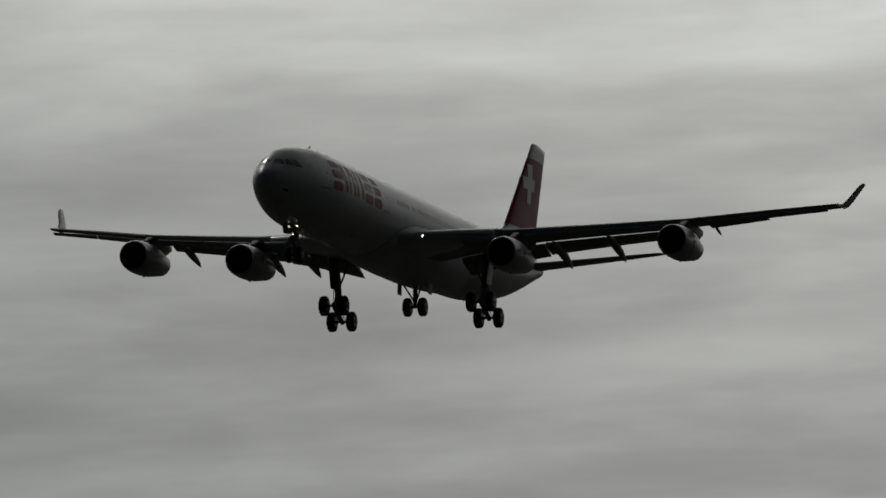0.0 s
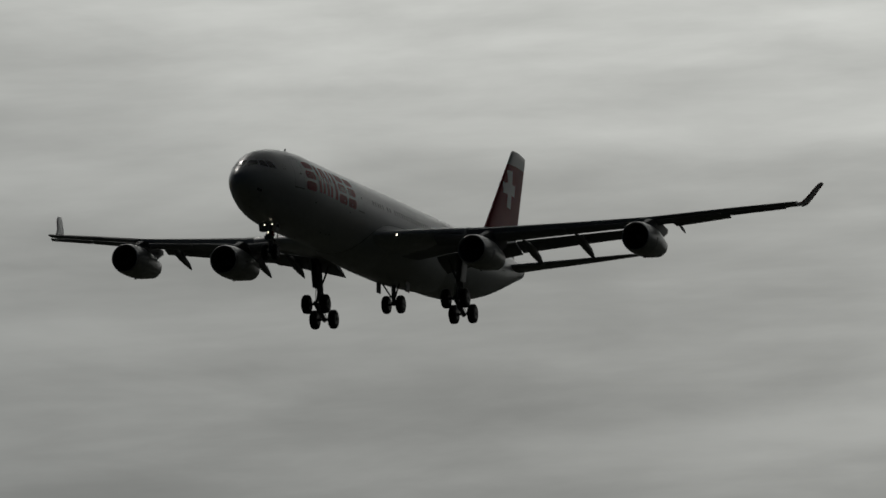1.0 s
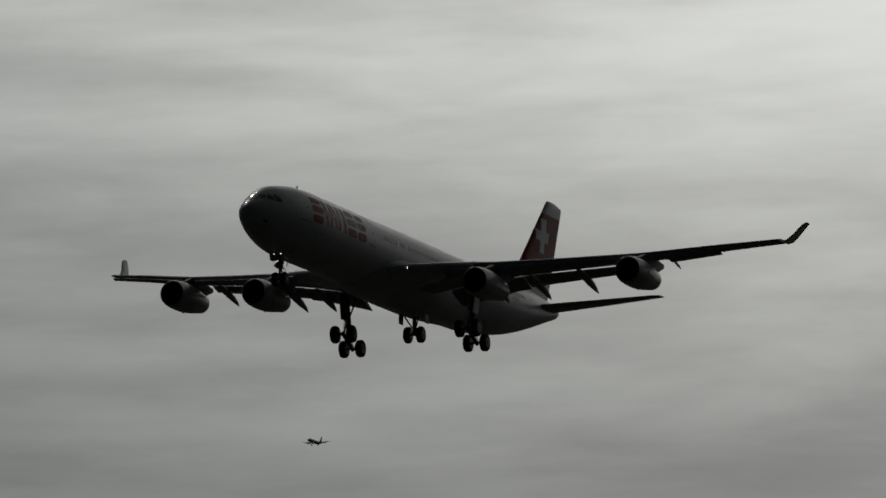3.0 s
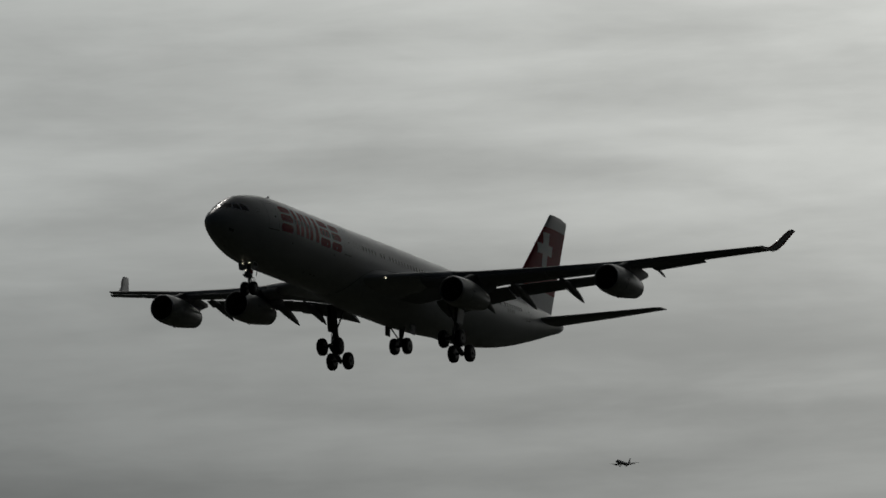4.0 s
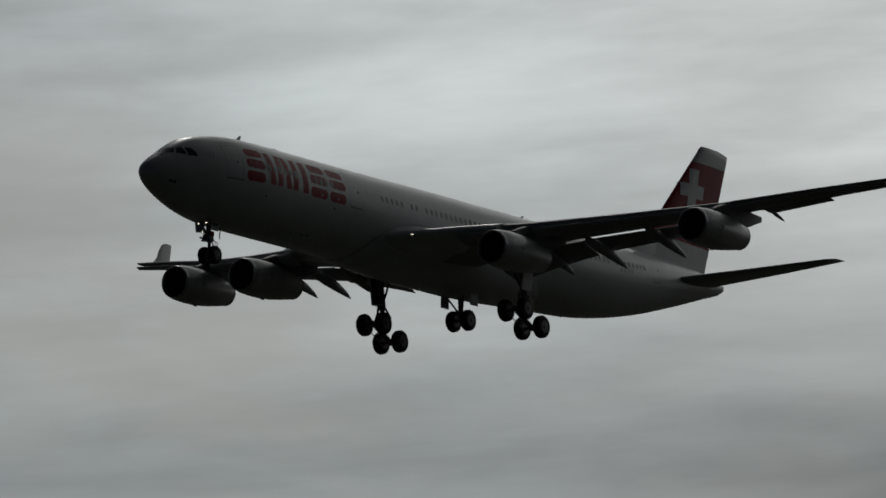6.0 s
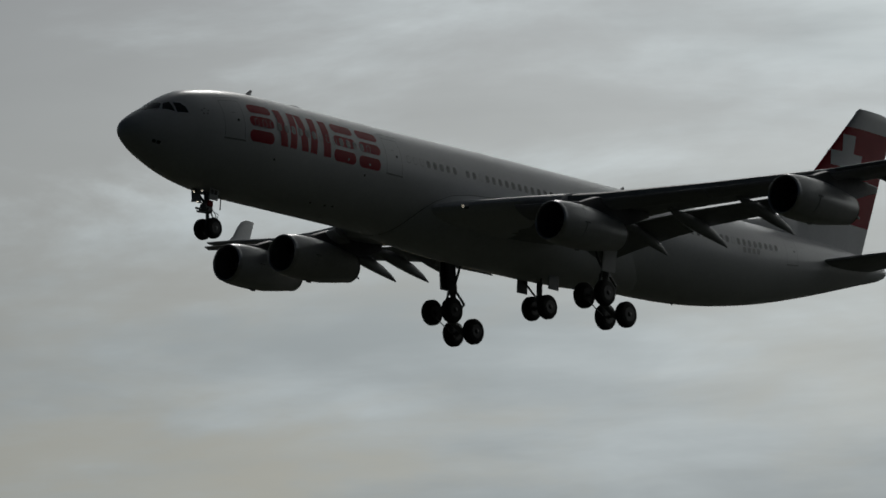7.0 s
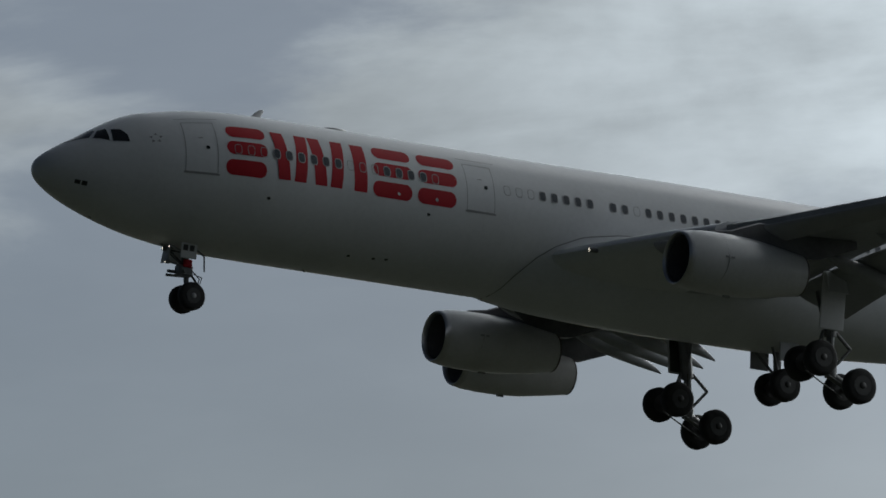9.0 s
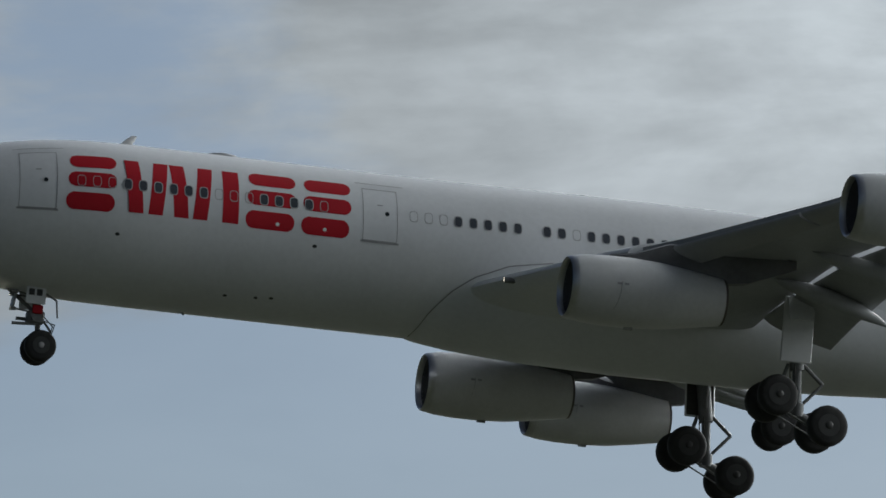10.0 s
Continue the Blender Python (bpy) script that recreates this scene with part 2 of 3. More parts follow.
def turned(profile, axis_from, axis_to, n=32, cap=False, bm=None):
    """A body of revolution: profile rows are (distance along the axis, radius)."""
    a, b = Vector(axis_from), Vector(axis_to)
    d = (b - a).normalized()
    q = d.to_track_quat("Z", "Y")
    rings = [[a + d * s + q @ Vector((r * math.cos(2 * math.pi * i / n), r * math.sin(2 * math.pi * i / n), 0)) for i in range(n)] for s, r in profile]
    return loft(rings, cap, bm)


def lerp_rows(rows, x):
    xs = [r[0] for r in rows]
    return [float(np.interp(x, xs, [r[i] for r in rows])) for i in range(1, len(rows[0]))]


def smooth_rows(rows, x):
    """Monotone cubic through the rows."""
    xs = np.array([r[0] for r in rows], float)
    out = []
    i = int(np.clip(np.searchsorted(xs, x) - 1, 0, len(xs) - 2))
    h = xs[i + 1] - xs[i]
    u = (x - xs[i]) / h
    for c in range(1, len(rows[0])):
        ys = np.array([r[c] for r in rows], float)
        d = np.diff(ys) / np.diff(xs)

        def slope(k):
            if k == 0:
                return d[0]
            if k == len(xs) - 1:
                return d[-1]
            return 0.0 if d[k - 1] * d[k] <= 0 else 2 * d[k - 1] * d[k] / (d[k - 1] + d[k])
        m0, m1 = slope(i), slope(i + 1)
        out.append(float((2 * u**3 - 3 * u**2 + 1) * ys[i] + (u**3 - 2 * u**2 + u) * h * m0 + (-2 * u**3 + 3 * u**2) * ys[i + 1] + (u**3 - u**2) * h * m1))
    return out


# ---- airliner: fuselage form: aft, top, bottom, half width, height of the widest place ----
FUSE = [(0.15, -0.62, -0.72, 0.05, -0.67), (0.23, -0.38, -0.96, 0.30, -0.67), (0.43, -0.16, -1.19, 0.54, -0.66), (0.81, 0.12, -1.45, 0.80, -0.61),
        (1.28, 0.42, -1.70, 1.05, -0.54), (1.82, 0.72, -1.93, 1.27, -0.47), (2.36, 1.07, -2.12, 1.47, -0.41), (3.03, 1.47, -2.33, 1.69, -0.34),
        (4.0, 1.91, -2.57, 1.98, -0.25), (5.0, 2.14, -2.74, 2.24, -0.19), (6.2, 2.36, -2.88, 2.49, -0.15), (8.0, 2.52, -2.97, 2.74, -0.12),
        (9.5, 2.55, -2.98, 2.82, -0.12), (20.0, 2.55, -2.98, 2.82, -0.12), (28.0, 2.62, -2.98, 2.82, -0.12), (40.0, 2.62, -2.98, 2.82, -0.12), (43.0, 2.62, -2.90, 2.80, -0.10), (46.0, 2.63, -2.66, 2.70, 0.02),
        (49.0, 2.61, -2.22, 2.48, 0.25), (52.0, 2.63, -1.62, 2.12, 0.55), (55.0, 2.61, -0.86, 1.66, 0.90), (58.0, 2.54, -0.02, 1.14, 1.27),
        (60.5, 2.40, 0.72, 0.70, 1.56), (62.2, 2.22, 1.20, 0.42, 1.72), (62.75, 2.05, 1.45, 0.25, 1.76)]


def skin(x, deg, off=0.0, rows=None):
    """A place on the fuselage: aft, degrees up from the port side's middle."""
    top, bot, wid, mid = smooth_rows(rows or FUSE, x)
    a = radians(deg if rows else deg + 2.4 * math.cos(radians(deg)) + (3.2 * math.sin(radians(2 * deg)) if math.sin(radians(deg)) > 0 else 0.0))
    up = (top - mid) if math.sin(a) > 0 else (mid - bot)
    n = Vector((0, -math.cos(a) / max(wid, 0.01), math.sin(a) / max(up, 0.01))).normalized()
    return Vector((x, -wid * math.cos(a), mid + up * math.sin(a))) + n * off


def patch(bm, x0, x1, a0, a1, off=0.006, nx=4, na=6, lean=0.0, side=1, ends=0.0):
    """A piece of skin laid on the fuselage, with a turned-down rim; lean: metres by which the top stands further aft."""
    g = []
    for j in range(na + 1):
        a = a0 + (a1 - a0) * j / na
        row = []
        for i in range(nx + 1):
            cut = ends * (1 - math.sqrt(1 - min(1.0, abs(2 * j / na - 1)) ** 2 * 0.98))
            p = skin(x0 + cut + (x1 - x0 - 2 * cut) * i / nx + lean * j / na, a, off)
            row.append(bm.verts.new((p.x, p.y * side, p.z)))
        g.append(row)
    for j in range(na):
        for i in range(nx):
            bm.faces.new((g[j][i], g[j][i + 1], g[j + 1][i + 1], g[j + 1][i]))
    return bm


def rounded_ring(x, deg, w, h, off, n=20, side=1, power=3.2):
    """Points of a rounded rectangle on the skin."""
    pts = []
    for i in range(n):
        t = 2 * math.pi * i / n
        c, s = math.cos(t), math.sin(t)
        u = math.copysign(abs(c) ** (2 / power), c) * w / 2
        v = math.copysign(abs(s) ** (2 / power), s) * h / 2
        p = skin(x + u, deg + math.degrees(v / 2.82), off)
        pts.append(Vector((p.x, p.y * side, p.z)))
    return pts


def ring_face(bm, outer, inner=None):
    o = [bm.verts.new(p) for p in outer]
    if inner is None:
        bm.faces.new(o)
    else:
        q = [bm.verts.new(p) for p in inner]
        for i in range(len(o)):
            j = (i + 1) % len(o)
            bm.faces.new((o[i], o[j], q[j], q[i]))
    return bm


jet = tagged(new("airliner"), "white four-engined wide-body airliner with red tail, landing gear and flaps down", "airplane")


def build_fuselage():
    xs = sorted(set([0.15, 0.18, 0.23, 0.31, 0.43, 0.6, 0.81, 1.03, 1.28, 1.55, 1.82, 2.08, 2.36, 2.7, 3.03, 3.5, 4, 4.5, 5, 5.6, 6.2, 7, 8, 9.5] + list(range(11, 40, 2))
                    + [40, 41.5, 43, 44.5, 46, 47.5, 49, 50.5, 52, 53.5, 55, 56.5, 58, 59.3, 60.5, 61.4, 62.2, 62.75]))
    rings = [[skin(x, 360 * i / 72) for i in range(72)] for x in xs]
    fus = part("fuselage", loft(rings), WHITE, jet)

    # windscreen and flight deck side panes, both sides
    for side in (1, -1):
        for quad in (((1.28, 86), (1.37, 70), (2.02, 48.5), (2.35, 62.5), (2.18, 86)), ((2.13, 43), (2.40, 59), (2.68, 54), (2.65, 27)), ((2.75, 25.5), (2.81, 48), (3.11, 42), (3.30, 30.5), (3.35, 20))):
            bm = bmesh.new()
            mid = (sum(q[0] for q in quad) / len(quad), sum(q[1] for q in quad) / len(quad))
            ring, pts = [], []
            for (xa, aa), (xb, ab) in zip(quad, quad[1:] + quad[:1]):
                for k in range(5):
                    pts.append((xa + (xb - xa) * k / 5, aa + (ab - aa) * k / 5))
            levels = []
            for s in (1.0, 0.6, 0.25):
                row = []
                for x, a in pts:
                    p = skin(mid[0] + (x - mid[0]) * s, mid[1] + (a - mid[1]) * s, 0.012)
                    row.append(bm.verts.new((p.x, p.y * side, p.z)))
                levels.append(row)
            for r0, r1 in zip(levels, levels[1:]):
                for i in range(len(pts)):
                    j = (i + 1) % len(pts)
                    bm.faces.new((r0[i], r0[j], r1[j], r1[i]))
            bm.faces.new(levels[-1])
            part("cockpit_window", bm, GLASS, fus, "dark flight deck pane")

    # wordmark as plain red bars
    for x0, x1 in ((6.92, 8.66), (13.08, 14.88), (15.02, 16.80)):
        for a0, a1, d0, d1 in ((24.0, 36.0, 0.12, 0.04), (8.5, 20.0, 0.06, 0.04), (-8.0, 4.5, 0.0, 0.10)):
            part("marking_bar", patch(bmesh.new(), x0 + d0, x1 - d1, a0, a1, 0.006, 4, 10, 0.0, 1, 0.26), RED, fus, "red painted bar")
    for x0, w, lean in ((9.06, 0.50, -0.18), (9.72, 0.50, 0.18), (10.62, 0.50, -0.18), (11.26, 0.50, 0.18)):
        part("marking_bar", patch(bmesh.new(), x0, x0 + w, -6.5, 34.5, 0.006, 4, 10, lean), RED, fus, "red painted bar")
    part("marking_bar", patch(bmesh.new(), 12.28, 12.84, -6.5, 34.5, 0.006, 4, 10), RED, fus, "red painted bar")
    # emblem of five small lozenges behind the flight deck
    for k in range(5):
        t = 2 * math.pi * k / 5 + 0.3
        x, a = 4.3 + 0.19 * math.cos(t), 21.2 + 4.0 * math.sin(t)
        bm = ring_face(bmesh.new(), [skin(x + 0.085 * math.cos(t + q), a + 1.8 * math.sin(t + q), 0.008) for q in (0, 2.1, 4.2)])
        part("emblem_piece", bm, SEAM, fus)
    for x in (1.45, 1.70):
        part("marking_bar", patch(bmesh.new(), x, x + 0.2, -36.5, -29.5, 0.008, 2, 2), MARK, fus, "dark painted bar")
    for x in (46.9, 47.35, 47.8, 48.25):
        part("marking_bar", patch(bmesh.new(), x, x + 0.30, 1.0, 7.0, 0.008, 2, 2), FRAME, fus, "dark painted bar")

    # passenger doors: seam, sill and a small round pane
    for x, w in ((5.99, 1.26), (17.78, 1.22), (37.7, 0.95), (51.9, 1.15)):
        for side in (1, -1):
            lo, hi = (-8.8, 39.5) if x < 8 else (-7.5, 33.5)
            mid, h = (lo + hi) / 2, radians(hi - lo) * 2.82
            bm = bmesh.new()
            for x0, x1, a0, a1 in ((x - w / 2, x - w / 2 + 0.024, lo, hi), (x + w / 2 - 0.024, x + w / 2, lo, hi), (x - w / 2, x + w / 2, hi - 0.7, hi), (x - w / 2, x + w / 2, lo, lo + 0.6)):
                patch(bm, x0, x1, a0, a1, 0.007, 3, 14 if x1 - x0 < 0.1 else 1, 0, side)
            door = part("passenger_door_seam", bm, SEAM, fus)
            sill = patch(bmesh.new(), x - w / 2 - 0.06, x + w / 2 + 0.06, lo - 1.2, lo + 0.1, 0.02, 3, 1, 0, side)
            part("door_sill", sill, SEAM, fus)
            part("door_window", ring_face(bmesh.new(), rounded_ring(x + 0.24, 12.5, 0.15, 0.16, 0.012, 16, side, 2)), GLASS, fus)
            part("rain_gutter", patch(bmesh.new(), x - w / 2 - 0.2, x + w / 2 + 0.25, hi + 4.6, hi + 5.3, 0.035, 4, 1, 0, side), SEAM, fus)
            part("door_handle", patch(bmesh.new(), x - 0.1, x + 0.1, mid + 5.5, mid + 6.3, 0.01, 1, 1, 0, side), SEAM, fus)

    # cabin windows: shared meshes, straight sides
    places = [(7.42 + 0.524 * i, i in (3, 4, 5, 6, 7, 8, 12, 13, 14, 15)) for i in range(17)]
    places += [(18.95 + 0.526 * i, i > 2) for i in range(8)]
    places += [(23.67 + 0.526 * i, i != 2) for i in range(25)]
    places += [(39.2 + 0.526 * i, i % 9 != 4) for i in range(22)]
    base = {}
    for x, seen in places:
        for side in (1, -1):
            for kind, mat, ring in (("window_surround", FRAME, True), ("cabin_window", CABIN, False)):
                if not ring and not seen:
                    continue
                key = (kind, seen, side)
                if x < 9.5 or x > 40:
                    bm = bmesh.new()
                    if ring:
                        w = 0.295 if not seen else 0.31
                        ring_face(bm, rounded_ring(x, 13, w, w + 0.12, 0.014, 20, side), rounded_ring(x, 13, 0.25, 0.36, 0.016, 20, side))
                    else:
                        ring_face(bm, rounded_ring(x, 13, 0.25, 0.36, 0.016, 20, side))
                    part(kind, bm, mat, fus)
                elif key not in base:
                    bm = bmesh.new()
                    if ring:
                        w = 0.295 if not seen else 0.31
                        ring_face(bm, rounded_ring(20, 13, w, w + 0.12, 0.014, 20, side), rounded_ring(20, 13, 0.25, 0.36, 0.016, 20, side))
                    else:
                        ring_face(bm, rounded_ring(20, 13, 0.25, 0.36, 0.016, 20, side))
                    base[key] = part(kind, bm, mat, fus)
                    base[key].location.x = x - 20
                else:
                    ob = new(kind, base[key].data)
                    ob.parent = fus
                    ob.location.x = x - 20

    # blade aerials, roof fairing, drain masts, ports in the lower skin
    for x, h, z in ((9.28, 0.40, 2.54), (39.3, 0.42, 2.48), (25.3, 0.22, 2.48)):
        rings = [[(x + lean + c * 0.3 * math.cos(t), c * 0.05 * math.sin(t), zz) for t in [2 * math.pi * i / 12 for i in range(12)]]
                 for zz, lean, c in ((z - 0.05, 0, 0.8), (z + h * 0.6, 0.22, 0.55), (z + h, 0.36, 0.3))]
        part("blade_aerial", loft(rings), PALE, fus, "small swept blade aerial")
    for x0, x1 in ((12.05, 13.35),):
        rings = [[(x, 0.42 * w * math.cos(t), 2.53 + 0.17 * w * max(0, math.sin(t)) - 0.02 * (1 - w)) for t in [2 * math.pi * i / 16 for i in range(16)]]
                 for x, w in ((x0, 0.15), (x0 + 0.3, 0.8), (x0 + 0.7, 1.0), (x1 - 0.2, 0.8), (x1, 0.2))]
        part("aerial_fairing", loft(rings), SEAM, fus, "low dark aerial fairing")
    for x in (2.6, 11.7, 44.0):
        z = smooth_rows(FUSE, x)[1]
        part("drain_mast", loft([[(x + dx + r * math.cos(t), 0.4 * r * math.sin(t), zz) for t in [k * math.pi / 4 for k in range(8)]] for zz, dx, r in ((z + 0.03, 0, 0.08), (z - 0.09, 0.06, 0.04))]), SEAM, fus)
    for x, a in ((12.83, -59), (13.89, -58), (14.42, -57), (8.75, -22), (15.55, -15.5)):
        part("skin_port", ring_face(bmesh.new(), rounded_ring(x, a, 0.16, 0.12, 0.008, 12, 1, 2)), MARK, fus)
    for x, a in ((14.2, -3.5), (15.85, -3.5)):
        part("skin_port", ring_face(bmesh.new(), rounded_ring(x, a, 0.13, 0.13, 0.012, 12, 1, 2)), PALE, fus)
    # tail cone exhaust
    part("exhaust_outlet", turned([(0, 0.24), (0.12, 0.22), (0.12, 0.17), (-0.25, 0.15)], (62.7, 0, 1.75), (63.0, 0, 1.77), 20), HOT, fus)


build_fuselage()

# ---- wings: station, leading edge, trailing edge, height, relative thickness ----
WING = [(1.5, 20.6, 32.9, -1.62, 0.10), (2.8, 21.35, 32.95, -1.52, 0.10), (6.0, 23.6, 33.1, -1.14, 0.11), (9.4, 26.2, 33.4, -0.74, 0.108),
        (14.0, 29.4, 35.1, -0.06, 0.10), (19.4, 32.5, 36.9, 0.66, 0.092), (24.5, 35.1, 38.4, 1.50, 0.088), (28.9, 37.55, 40.0, 2.2, 0.085)]


def twist(y):
    """Rise of the trailing edge over the leading edge, as a share of the chord."""
    return -0.02 + 0.062 * min(max((y - 3.0) / 6.0, 0.0), 1.0)


def foil(n=14):
    """Upper and lower height over the chord of a thin section, as a closed loop from the tail over the top to the nose and back."""
    xs = [0.5 * (1 - math.cos(math.pi * i / n)) for i in range(n + 1)]

    def t(x):
        return 5 * (0.2969 * math.sqrt(x) - 0.126 * x - 0.3516 * x**2 + 0.2843 * x**3 - 0.1030 * x**4)
    return [(x, t(x)) for x in xs[::-1]] + [(x, -t(x)) for x in xs[1:-1]]


FOIL = foil()


def section(side, y, le, te, z, thick, c0=0.0, c1=1.0):
    c = te - le
    out = []
    for x, h in FOIL:
        u = min(max(x, c0), c1)
        if x != u:
            h *= 0.9 if x > u else 0.8
            hh = 5 * (0.2969 * math.sqrt(u) - 0.126 * u - 0.3516 * u**2 + 0.2843 * u**3 - 0.1030 * u**4)
            h = math.copysign(min(abs(h), hh), h)
        out.append(Vector((le + u * c, side * y, z + h * thick * c + twist(y) * c * u)))
    return out


def strip(side, y0, y1, chord, aft, drop, turn, thick=0.13, inset=0.0, n=5, at=1.0):
    """A movable surface along the trailing (at=1) or leading edge, swung down by turn degrees."""
    rings = []
    for k in range(n + 1):
        y = y0 + (y1 - y0) * k / n
        le, te, z, th = lerp_rows(WING, y)
        c = te - le
        u = k / n
        w = chord[0] + (chord[1] - chord[0]) * u if isinstance(chord, tuple) else chord * c
        px, pz = le + at * c + (aft[0] + (aft[1] - aft[0]) * u if isinstance(aft, tuple) else aft), z + twist(y) * c * at + drop
        a = radians(turn)
        ring = []
        for x, h in FOIL:
            dx, dz = x * w, h * thick * w
            ring.append(Vector((px + dx * math.cos(a) + dz * math.sin(a), side * y, pz - dx * math.sin(a) + dz * math.cos(a))))
        rings.append(ring)
    return loft(rings)


def build_wing(side):
    ys = [1.5, 2.8, 4.5, 6, 8, 9.4, 12, 14, 17, 19.4]
    rings = [section(side, y, *lerp_rows(WING, y), 0.06, 0.848) for y in ys] + [section(side, 19.9, *lerp_rows(WING, 19.9), 0.06, 0.848)]
    wing = part("wing", loft(rings), GREY, jet)
    part("wing_tip_panel", loft([section(side, y, *lerp_rows(WING, y)) for y in (19.95, 21, 22, 24.5, 26.7, 28.2, 28.9)]), GREY, wing)
    part("wing_root_panel", loft([section(side, y, le - 0.05, te, z, th * 1.06, 0.0, deep) for y, deep, le, te, z, th in [(y, d, *lerp_rows(WING, y)) for y, d in ((1.5, 0.5), (2.8, 0.5), (3.6, 0.48), (4.6, 0.4), (6.2, 0.2), (8.0, 0.16))]]), WHITE, wing)
    # root fillet ahead of the wing
    rings = []
    for x, hw, hz, zc in ((21.2, 0.04, 0.04, -1.66), (21.5, 0.5, 0.2, -1.58), (22.0, 1.2, 0.36, -1.5), (22.8, 1.6, 0.5, -1.42), (23.8, 1.8, 0.6, -1.37), (25.0, 1.95, 0.68, -1.32), (26.5, 2.1, 0.72, -1.3)):
        rings.append([(x, side * (2.35 + hw * math.cos(t)), zc + hz * math.sin(t)) for t in [2 * math.pi * i / 28 for i in range(28)]])
    part("wing_root_fillet", loft(rings), WHITE, wing)
    # slats, drooped with a slot behind them
    for y0, y1 in ((6.3, 8.4), (9.9, 14.2), (14.3, 18.6), (20.0, 24.2), (24.3, 28.4)):
        part("slat", strip(side, y0, y1, 0.155, -0.42, -0.30, 24, 0.22, at=0.0), FRAME, wing)
    # flaps and ailerons
    part("flap", strip(side, 3.9, 9.44, (2.6, 1.9), (-0.95, -0.30), -0.22, 20.0, 0.12, at=0.92), GREY, wing, "lowered inboard flap")
    part("flap", strip(side, 9.5, 19.2, 0.25, 0.12, -0.15, 20, 0.12, at=0.86), GREY, wing, "lowered outboard flap")
    part("aileron", strip(side, 20.2, 24.0, 0.22, -0.05, -0.08, 8, 0.12, at=0.80), GREY, wing)
    # flap track fairings
    for y, size in ((7.45, 1.0), (10.5, 1.05), (14.0, 1.03), (17.6, 0.9), (20.6, 0.36)):
        le, te, z, th = lerp_rows(WING, y)
        rings = []
        x0, ln = te - 2.9 * size, (4.2 if y < 8 else 4.8) * size
        for s, w, dz in ((0, 0.04, -0.05), (0.12, 0.5, -0.2), (0.3, 0.9, -0.36), (0.5, 1.0, -0.55), (0.72, 0.85, -0.80), (0.9, 0.5, -1.06), (1.0, 0.12, -1.26)):
            rings.append([(x0 + ln * s, side * (y + 0.27 * size * w * math.cos(t)), z - 0.1 + dz * size + 0.34 * size * w * math.sin(t)) for t in [2 * math.pi * i / 12 for i in range(12)]])
        part("flap_track_fairing", loft(rings), GREY, wing)
    # winglet: white, with a red outer face
    rows = ((38.2, 40.05, 28.8, 2.22), (39.2, 40.75, 28.95, 2.46), (40.0, 41.4, 29.17, 3.0), (40.65, 41.9, 29.47, 3.66), (41.15, 42.2, 29.66, 4.06), (41.55, 42.3, 29.75, 4.22))
    for name, mat, outer in (("winglet", WHITE, False), ("winglet_outer_face", RED, True)):
        rings = []
        for le, te, y, z in rows:
            c = te - le
            rings.append([Vector((le + x * c, side * (y + (0.008 if outer else 0.0) - (min(h, 0.0) if outer else h) * 0.09 * c), z + (0.0 if outer else h * 0.05 * c))) for x, h in FOIL])
        part(name, loft(rings), mat, wing, "red painted outer face" if outer else "white winglet")
    if side < 0:
        part("landing_light", turned([(0.14, 0.085), (0.16, 0.09)], (21.98, -3.98, -1.45), (22.6, -3.98, -1.43), 16, True), LAMP, wing, "lit landing light")
        # dark grey keeps the tube's inside from showing the lamp's glow
        part("lamp_housing", turned([(-0.06, 0.096), (-0.06, 0.102), (0.1, 0.102), (0.5, 0.12)], (21.98, -3.98, -1.45), (22.6, -3.98, -1.43), 16), SHADE_GREY, wing)


